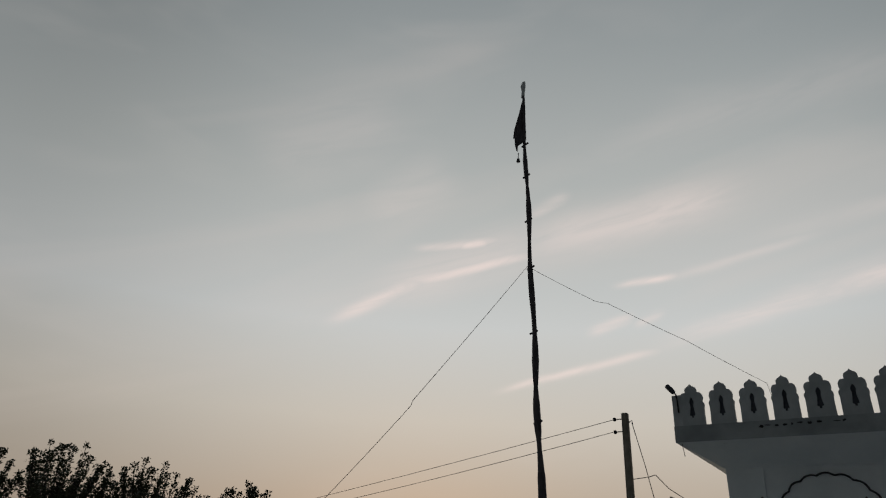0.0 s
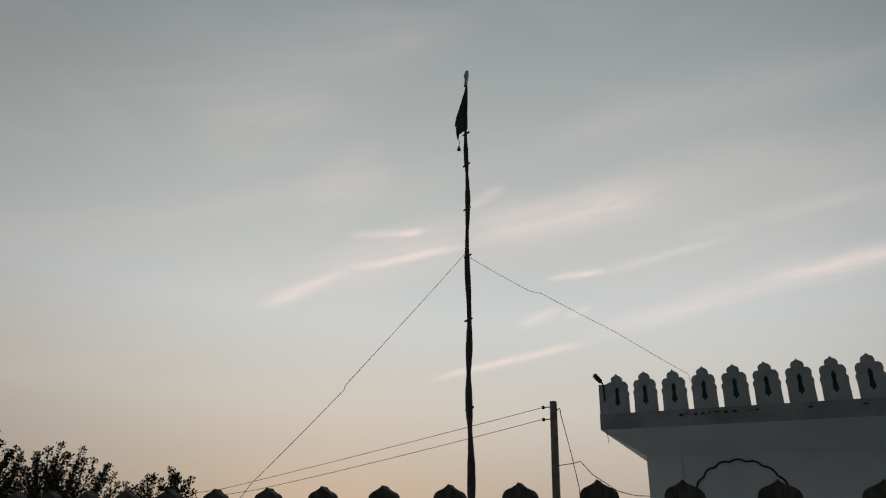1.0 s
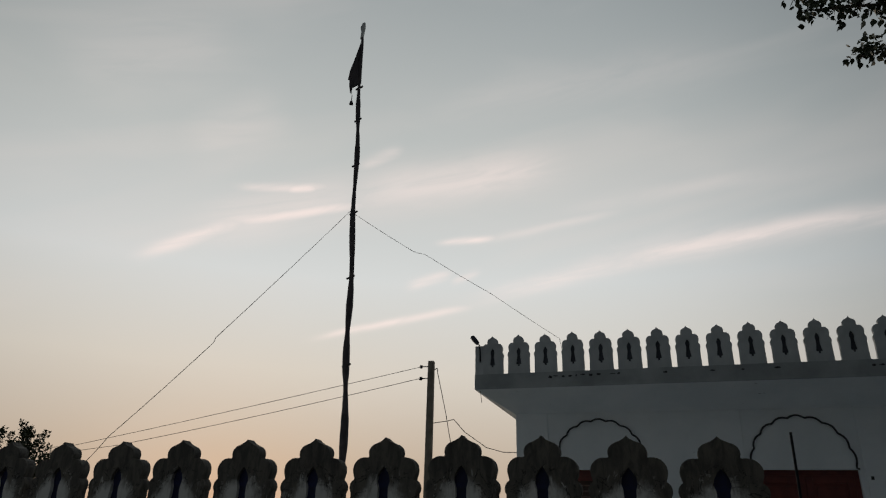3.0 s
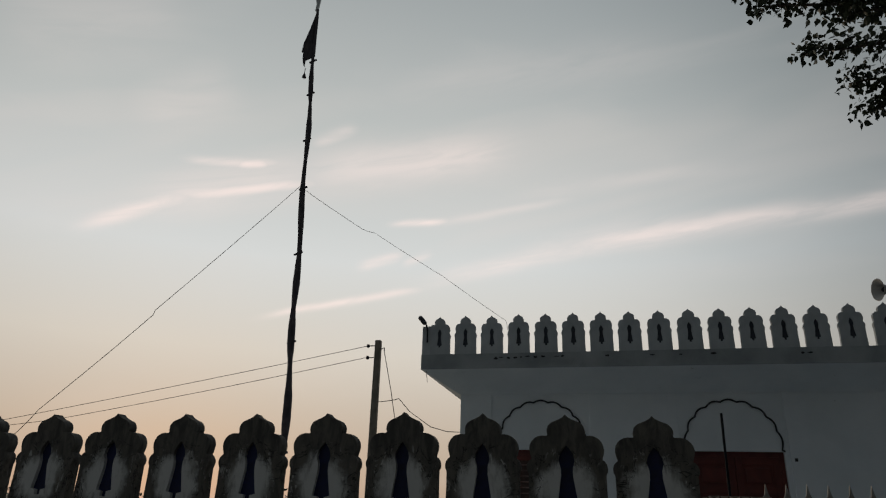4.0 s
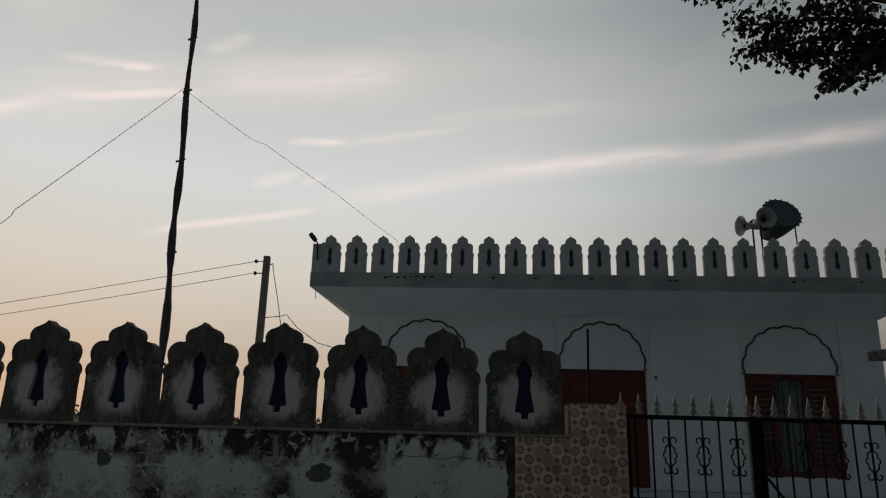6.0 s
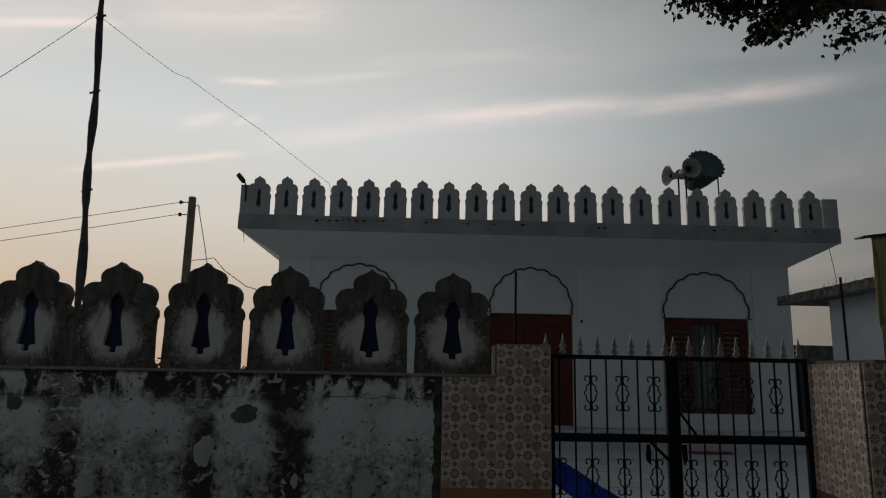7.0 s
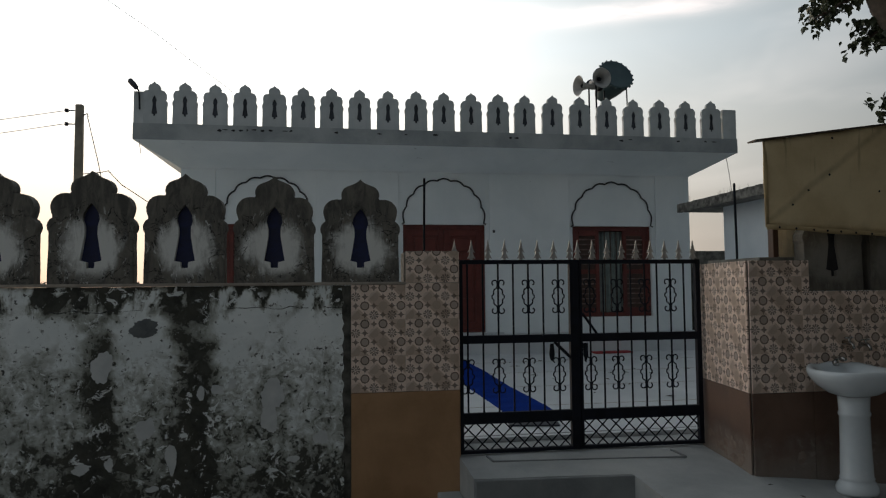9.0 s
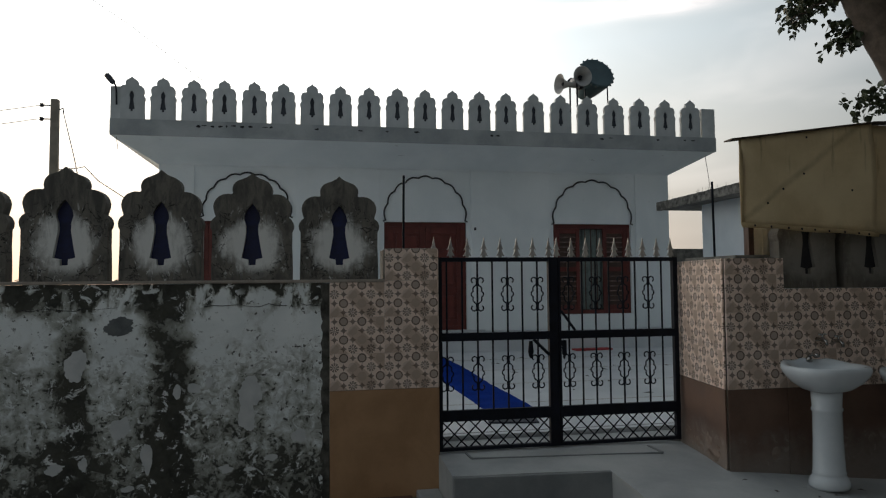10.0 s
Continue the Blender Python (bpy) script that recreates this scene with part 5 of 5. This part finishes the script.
def wire(name, label, pts, r, sag=0.0, steps=10, cat="wire"):
    full = []
    for a, b in zip(pts, pts[1:]):
        a, b = Vector(a), Vector(b)
        for i in range(steps):
            f = i / steps
            p = a.lerp(b, f)
            p.z -= sag * 4 * f * (1 - f)
            full.append(p)
    full.append(Vector(pts[-1]))
    return tagged(part(name, tube(bmesh.new(), full, r, 5), WIRE), label, cat)


ROPE = (-4.385, 3.0, 5.64)
wire("guy_wire", "thin slack guy wire from the flagpole to the lane side", [ROPE, (-4.467, 0.40, 3.02), (-4.485, 0.395, 2.965), (-5.52, 0.40, 2.09), (-5.74, 0.40, 1.85), (-6.2, 0.40, 1.38)], 0.0033, 0.01)
wire("guy_wire", "thin slack guy wire from the flagpole to the hall roof", [(-4.36, 3.0, 5.54), (-3.750, 3.840, 5.232), (-3.604, 4.000, 5.223), (-2.763, 5.000, 4.826), (-1.874, 6.05, 4.33), (-1.75, 6.2, 3.64)], 0.0033, 0.008)

# ---------------------------------------------------------------- electric pole and its wires
pole = thing("electric_pole", "slim weathered concrete electric pole with wire spools", "utility pole", (-4.42, 6.90, -0.32))
bm = bmesh.new()
prism(bm, [(-0.072, 0.0), (0.072, 0.0), (0.055, 4.57), (-0.055, 4.57)], -0.05, 0.05)
bmesh.ops.bevel(bm, geom=list(bm.edges), offset=0.01, segments=1, affect="EDGES")
part("shaft", bm, CONCRETE_POLE, pole)
for z in (4.47, 4.245):
    bracket = part("bracket", tube(bmesh.new(), [(-0.05, 0, z), (-0.20, 0, z)], 0.010, 6), IRON, pole)
    part("insulator", lathe(bmesh.new(), [(0.02, -0.03), (0.034, -0.015), (0.02, 0.0), (0.034, 0.015), (0.02, 0.03)], 12, at=(-0.20, 0, z)), IRON, bracket)
part("hook", tube(bmesh.new(), [(0.06, 0, 4.40), (0.12, 0, 4.43), (0.13, 0, 4.37)], 0.010, 6), IRON, pole)
wire("power_line", "overhead power line running off across the fields", [(-4.62, 6.9, 4.15), (-12.49, 6.95, 2.79), (-30, 7.1, 1.6)], 0.0055, 0.02)
wire("power_line", "overhead power line running off across the fields", [(-4.66, 6.9, 3.925), (-11.34, 6.95, 2.78), (-30, 7.1, 1.0)], 0.0055, 0.03)
wire("service_cable", "thin cable dropping down beside the electric pole", [(-4.30, 6.9, 4.06), (-4.12, 6.9, 3.3), (-4.0, 6.9, 2.7), (-3.95, 6.9, 0.05)], 0.007)
wire("service_cable", "thin slack cable from the pole to the hall", [(-4.36, 6.9, 3.10), (-4.08, 6.9, 3.13), (-3.96, 6.9, 3.16), (-3.75, 6.9, 2.93), (-3.35, 6.9, 2.66), (-3.05, 6.9, 2.58), (-2.79, 6.9, 2.57)], 0.007)
wire("service_cable", "short loose cable hanging below the hall eaves", [(-3.25, 6.05, 3.51), (-3.23, 6.05, 3.38), (-3.22, 6.05, 3.30)], 0.005)
wire("service_cable", "loose cable hanging from the hall eaves", [(6.556, 6.000, 3.419), (6.571, 5.950, 3.123), (6.575, 5.900, 2.821)], 0.005)

# ---------------------------------------------------------------- small house beyond the basin wall
house = thing("side_house", "pale blue-white small house with a mouldy overhanging concrete roof slab", "house")
part("wall", boxed(5.36, 9.2, 1.7, 4.2, 0.0, 2.33), HOUSE_PAINT, house)
bm = bmesh.new()
foot = [(5.03, 1.4), (9.6, 1.4), (9.6, 4.95), (5.05, 4.95)]
a = [bm.verts.new((x, y, 2.33)) for x, y in foot]
b = [bm.verts.new((x, y, 2.445)) for x, y in foot]
bm.faces.new(a), bm.faces.new(b)
for i in range(4):
    bm.faces.new((a[i], a[(i + 1) % 4], b[(i + 1) % 4], b[i]))
slab = part("roof_slab", bm, SLAB, house, "black-moulded concrete slab")
bm = bmesh.new()
chip = random.Random(44)
for i in range(30):
    y0, y1 = 1.4 + 3.55 * i / 30, 1.4 + 3.55 * (i + 1) / 30
    x0 = 5.03 + 0.02 * (i + 0.5) / 30
    box(bm, x0 - 0.012, x0 + 0.06, y0, y1, 2.327 - chip.random() * 0.006, 2.447 + chip.random() * 0.008)
part("slab_edge", bm, MOULD_EDGE, slab, "flaking black and white slab edge")
bm = bmesh.new()
for i in range(46):
    y = chip.choice((chip.uniform(1.5, 2.6), chip.uniform(1.5, 4.8)))
    x, h = 5.06 + chip.uniform(0.0, 0.08), chip.uniform(0.03, 0.10)
    lean = chip.uniform(-0.04, 0.04)
    tube(bm, [(x, y, 2.44), (x + lean * 0.4, y + lean * 0.4, 2.45 + h * 0.6), (x + lean, y + lean, 2.45 + h)], [0.003, 0.002, 0.001], 3)
tagged(part("dry_weeds", bm, LITTER), "thin dry weeds along the roof slab edge", "weeds", kind="stuff")
tagged(part("standpipe", tube(bmesh.new(), [(4.10, 1.9, 0.04), (4.09, 1.9, 1.4), (4.075, 1.89, 2.305)], 0.013, 7), IRON), "thin black upright pipe in the courtyard", "pipe")
tagged(part("wall_back", boxed(7.5, 14, 12.0, 12.2, -0.3, 2.09), SLAB), "dark weathered far boundary wall", "wall", kind="structure")
tagged(part("dark_post", boxed(9.17, 9.29, 11.84, 11.95, -0.3, 1.64, bevel=0.01), BLACK_LINE), "dark upright post before the far boundary wall", "post")
tagged(part("wall_side", boxed(9.4, 9.6, -0.6, 12.0, -0.3, 1.0), HOUSE_PAINT), "plain pale side boundary wall", "wall", kind="structure")

# ---------------------------------------------------------------- tarpaulin canopy over the basins
canopy = thing("canopy", "tan tarpaulin canopy with studded hem under a thin tin sheet", "canopy")


def cloth(p00, p10, p01, p11, nx, nz, amp, seed, thick=0.006):
    bm = bmesh.new()
    g = {}
    for i in range(nx + 1):
        for j in range(nz + 1):
            u, v = i / nx, j / nz
            p = Vector(p00).lerp(Vector(p10), u).lerp(Vector(p01).lerp(Vector(p11), u), v)
            n = noise.noise((u * 4 + seed, v * 3, seed)) * amp
            p.y += n
            if j == 0:
                p.z -= 0.004 * math.sin(u * 13 + seed)
            g[i, j] = bm.verts.new(p)
    for i in range(nx):
        for j in range(nz):
            bm.faces.new((g[i, j], g[i + 1, j], g[i + 1, j + 1], g[i, j + 1]))
    ex = bmesh.ops.extrude_face_region(bm, geom=list(bm.faces))
    for v in [q for q in ex["geom"] if isinstance(q, bmesh.types.BMVert)]:
        v.co.y += thick
    return bm


CY = -0.78
part("front_sheet", cloth((2.595, CY, 1.588), (3.636, CY, 1.528), (2.59, CY, 2.160), (3.632, CY, 2.305), 24, 14, 0.02, 1.5), TARP, canopy, "sagging tan tarpaulin sheet", smooth=True)
part("front_sheet", cloth((3.56, CY + 0.045, 1.535), (5.5, CY + 0.03, 1.50), (3.54, CY + 0.045, 2.295), (5.5, CY + 0.03, 2.375), 24, 10, 0.03, 4.5), TARP, canopy, smooth=True)
hem = part("hem", cloth((2.595, CY - 0.012, 1.573), (3.636, CY - 0.012, 1.513), (2.595, CY - 0.012, 1.603), (3.636, CY - 0.012, 1.543), 20, 2, 0.01, 1.5), TARP_SEAM, canopy, "brown folded hem", smooth=True)
part("edge_hem", cloth((2.588, CY - 0.01, 1.588), (2.612, CY - 0.01, 1.588), (2.585, CY - 0.01, 2.155), (2.608, CY - 0.01, 2.155), 2, 12, 0.012, 1.5), TARP_SEAM, canopy, smooth=True)
stud = mesh_of("stud", lathe(bmesh.new(), [(0.003, -0.003), (0.008, 0.0), (0.003, 0.005)], 8), IRON)
for k, (x, z) in enumerate([(2.68, 1.537), (2.80, 1.532), (2.93, 1.527), (3.03, 1.523), (3.13, 1.519), (3.24, 1.514), (3.36, 1.510), (3.47, 1.505), (3.55, 1.50), (2.78, 1.69), (2.90, 1.79), (3.06, 1.90), (3.43, 1.80), (3.09, 2.15)]):
    shared("stud", stud, hem, pose(x, CY - 0.022, z + 0.046 - 0.02 * (x - 2.6), 90))
part("tin_sheet", prism(bmesh.new(), [(2.525, 2.152), (3.636, 2.306), (5.6, 2.38), (5.6, 2.39), (3.636, 2.316), (2.525, 2.162)], -0.805, -0.715), TIN, canopy, "thin dark tin roof sheet")
part("post", boxed(2.825, 2.868, -0.52, -0.46, 1.157, 2.13, bevel=0.006), DARK_WOOD, canopy, "brown wooden post")
part("post", boxed(5.4, 5.46, -0.62, -0.56, 1.157, 2.35, bevel=0.006), DARK_WOOD, canopy)
part("lattice_panel", boxed(2.88, 5.39, -0.498, -0.48, 1.157, 2.0), CREAM, canopy, "cream latticed panel")
for k in range(1, 24):
    part("lattice_strip", boxed(2.88 + 0.035 * k - 0.003, 2.88 + 0.035 * k + 0.003, -0.5045, -0.4985, 1.20, 1.62), CREAM, canopy)
for k in range(1, 8):
    part("lattice_strip", boxed(2.88, 5.39, -0.505, -0.4985, 1.30 + 0.037 * k - 0.003, 1.30 + 0.037 * k + 0.003), CREAM, canopy)

# ---------------------------------------------------------------- trees


def leaf_cloud(centres, per, spread, size, seed, droop=0.5, shape="fig"):
    """Many folded leaves about the centres; returns vertices and faces."""
    r = np.random.RandomState(seed)
    if shape == "fig":
        tpl = np.array([(0, 0, 0), (0.34, 0.22, 0.05), (0.40, 0.5, 0.06), (0.16, 0.80, 0.03), (0, 1.12, -0.05), (-0.16, 0.80, 0.03), (-0.40, 0.5, 0.06), (-0.34, 0.22, 0.05), (0, 0.55, -0.04)], float)
        fc = [(0, 1, 8), (1, 2, 8), (2, 3, 8), (3, 4, 8), (4, 5, 8), (5, 6, 8), (6, 7, 8), (7, 0, 8)]
    else:
        tpl = np.array([(0, 0, 0), (0.32, 0.45, 0.05), (0, 1.0, 0), (-0.32, 0.45, 0.05)], float)
        fc = [(0, 1, 2), (0, 2, 3)]
    V, F = [], []
    base = 0
    for c in centres:
        for _ in range(per):
            p = np.array(c) + np.clip(r.normal(0, 1, 3), -1.4, 1.4) * spread
            s = size * r.uniform(0.6, 1.25)
            yaw, pit, rol = r.uniform(0, 2 * math.pi), r.normal(-droop, 0.45), r.normal(0, 0.6)
            m = np.array(Euler((pit, rol, yaw)).to_matrix())
            V.append(p + (tpl * s) @ m.T)
            F += [tuple(i + base for i in f) for f in fc]
            base += len(tpl)
    return np.concatenate(V), F


def leaf_part(name, V, F, mat, parent, label=""):
    me = bpy.data.meshes.new(name)
    me.from_pydata([tuple(v) for v in V], [], F)
    me.materials.append(mat)
    ob = new(name, me)
    ob.parent = parent
    return tagged(ob, label)


def limb_bm(bm, pts, r0, r1, wob, seed):
    r = random.Random(seed)
    pts = [Vector(p) for p in pts]
    full = []
    for a, b in zip(pts, pts[1:]):
        for i in range(5):
            full.append(a.lerp(b, i / 5) + Vector((r.uniform(-wob, wob), r.uniform(-wob, wob), r.uniform(-wob, wob))))
    full.append(pts[-1])
    n = len(full)
    return tube(bm, full, [r0 + (r1 - r0) * i / (n - 1) for i in range(n)], 9)


fig = thing("fig_tree", "large dark-leaved fig tree with long drooping branches over the gate", "tree")
TRUNK = [(7.3, 0.85, -0.3), (6.8, 0.95, 1.5), (6.2, 1.08, 2.9), (5.73, 1.2, 3.8), (5.5, 1.25, 4.2), (5.15, 1.3, 5.0), (4.8, 1.4, 6.2), (4.5, 1.4, 7.2)]
part("trunk", limb_bm(bmesh.new(), TRUNK, 0.34, 0.10, 0.010, 1), BARK, fig, smooth=True)
UPPER_BOUGHS = [[(5.15, 1.3, 5.0), (4.5, 2.1, 6.1), (3.5, 2.75, 6.8), (2.40, 2.94, 6.88)], [(5.15, 1.3, 5.0), (4.6, 2.2, 5.95), (3.75, 2.8, 6.38), (2.88, 3.05, 6.45)],
                [(5.15, 1.3, 5.0), (4.5, 2.4, 5.9), (3.7, 2.95, 6.18), (3.08, 3.18, 6.12)], [(5.15, 1.3, 5.0), (4.7, 2.5, 5.8), (4.05, 2.85, 5.95), (3.50, 3.11, 5.93)],
                [(5.15, 1.3, 5.0), (4.8, 2.4, 5.7), (4.35, 2.8, 5.8), (3.98, 3.05, 5.60)], [(4.8, 1.4, 6.2), (4.3, 1.9, 7.0), (3.2, 2.3, 7.5), (1.75, 2.55, 7.62)],
                [(4.8, 1.4, 6.2), (3.9, 1.7, 6.78), (2.75, 1.95, 6.80), (1.70, 2.0, 6.96)], [(4.8, 1.4, 6.2), (4.1, 1.6, 6.35), (3.3, 1.75, 6.55), (2.45, 1.9, 6.62)]]
LOWER_BOUGHS = [[(5.5, 1.25, 4.2), (5.3, 1.7, 5.0), (4.95, 2.15, 5.35), (4.65, 2.44, 5.20)], [(5.15, 1.3, 5.0), (4.8, 2.0, 5.5), (4.45, 2.35, 5.6), (4.16, 2.63, 5.44)],
                [(5.6, 1.22, 4.0), (5.45, 1.38, 4.26), (5.22, 1.52, 4.25), (4.99, 1.72, 4.11)], [(5.73, 1.2, 3.8), (5.66, 1.33, 3.93), (5.52, 1.46, 3.88), (5.39, 1.53, 3.78)],
                [(6.2, 1.08, 2.9), (6.12, 1.2, 3.04), (5.85, 1.36, 3.16), (5.62, 1.44, 3.08)], [(5.5, 1.25, 4.2), (5.5, 1.6, 4.4), (5.48, 2.0, 4.42), (5.44, 2.28, 4.30)],
                # these two run out of view to carry the added shading leaves
                [(5.15, 1.3, 5.0), (5.1, 0.3, 5.8), (5.0, -0.9, 6.1), (4.9, -2.2, 6.0)], [(4.9, -2.2, 6.0), (4.5, -3.0, 5.8), (4.0, -3.8, 5.5), (3.4, -4.4, 5.2)]]
r = random.Random(7)
sprays = []
for i, l in enumerate(UPPER_BOUGHS + LOWER_BOUGHS):
    part("limb", limb_bm(bmesh.new(), l, 0.055 if i < 8 else 0.035, 0.010, 0.015, 10 + i), BARK, fig, smooth=True)
    long = i < 8
    steps = 13 if long else 6
    for k in range(steps):
        f = (0.42 if long else 0.45) * 3 + (3 - (0.42 if long else 0.45) * 3) * k / (steps - 1)
        q = min(int(f), 2)
        p = Vector(l[q]).lerp(Vector(l[q + 1]), f - q)
        reach = (1.0 - 0.75 * k / (steps - 1)) * (0.17 if long else 0.15)
        for _ in range(3 if long else 2):
            sprays.append((p.x + r.uniform(-reach, reach), p.y + r.uniform(-reach, reach), p.z + 0.05 + r.uniform(-0.5, 0.9) * reach))
for _ in range(14):
    sprays.append((r.uniform(3.5, 5.3), r.uniform(2.3, 3.0), r.uniform(6.0, 7.6)))
V, F = leaf_cloud(sprays, 15, 0.10, 0.082, 5, droop=0.9)
leaf_part("crown", V, F, LEAF, fig, "dark pointed fig leaves in drooping clusters")
# unseen leaves added overhead to shade the basin wall
top = [(r.uniform(3.7, 7.2), r.uniform(-4.6, 0.3), r.uniform(5.6, 7.4)) for _ in range(230)]
V, F = leaf_cloud(top, 26, 0.26, 0.17, 6)
leaf_part("upper_shade_crown", V, F, LEAF, fig)
# more unseen leaves, lower and nearer, added to cut light on the right
flank = [(r.uniform(2.7, 7.2), r.uniform(-5.4, -1.1), r.uniform(3.9, 6.3)) for _ in range(430)]
flank += [(r.uniform(3.1, 6.2), r.uniform(-4.2, -2.1), r.uniform(2.9, 4.4)) for _ in range(170)]
flank += [(r.uniform(2.7, 4.4), r.uniform(-4.6, -2.6), r.uniform(3.2, 5.0)) for _ in range(190)]
V, F = leaf_cloud(flank, 24, 0.26, 0.17, 8)
leaf_part("side_shade_crown", V, F, LEAF, fig)


def poplar(x, y, h, spread, seed, label):
    """Upswept boughs, each clothed in small leaves up to its tip."""
    r = random.Random(seed)
    t = thing("field_tree", label, "tree", (x, y, -0.32), 0, "trees across the fields")
    part("trunk", limb_bm(bmesh.new(), [(0, 0, 0), (0.1, 0, h * 0.35), (0.0, 0.1, h * 0.75)], 0.09, 0.03, 0.03, seed), BARK, t)
    cents = []
    bm = bmesh.new()
    for k in range(78):
        a = r.uniform(0, 2 * math.pi)
        out, z0 = spread * r.uniform(0.25, 1.0), h * r.uniform(0.2, 0.55)
        z1 = h * r.uniform(0.70, 1.0) * (1.0 - 0.16 * out / spread)
        p0, p1 = Vector((0, 0, z0)), Vector((out * math.cos(a), out * math.sin(a), z1))
        mid = Vector((out * 0.70 * math.cos(a), out * 0.70 * math.sin(a), z0 + (z1 - z0) * 0.40))
        pts = [(1 - f) ** 2 * p0 + 2 * f * (1 - f) * mid + f * f * p1 for f in [i / 9 for i in range(10)]]
        tube(bm, pts, [0.022 - 0.0019 * i for i in range(10)], 5)
        for i in range(2, 10):
            cents += [tuple(pts[i].lerp(pts[min(i + 1, 9)], q)) for q in (0.0, 0.5)]
    part("bough", bm, BARK, t)
    V, F = leaf_cloud(cents, 17, 0.040, 0.064, seed, droop=-0.7, shape="plain")
    leaf_part("crown", V, F, FAR_LEAF, t, "ragged dark green upswept foliage")


FIELD_TREE = "leafy dark young tree with upswept boughs beyond the wall"
poplar(-15.3, 2.87, 4.18, 1.25, 40, FIELD_TREE)
poplar(-14.4, 4.36, 3.95, 1.15, 41, FIELD_TREE)
poplar(-16.1, 1.30, 4.05, 1.1, 43, FIELD_TREE)
poplar(-13.2, 6.02, 3.68, 1.02, 44, FIELD_TREE)

# low scrub and woods along the far edge of the fields
r = random.Random(31)
far = []
for k in range(420):
    a = radians(r.uniform(-10, 75))
    d = r.uniform(34, 46)
    bump = 0.55 + 0.45 * math.sin(a * 23) * math.sin(a * 9 + 1)
    far.append((-d * math.sin(a), d * math.cos(a), -0.2 + r.random() * (0.9 + 1.1 * bump)))
V, F = leaf_cloud(far, 12, 0.35, 0.42, 9, droop=0.0, shape="plain")
tagged(leaf_part("far_woods", V, F, FAR_LEAF, None), "low dark scrub and woods along the far fields", "woods", kind="stuff")
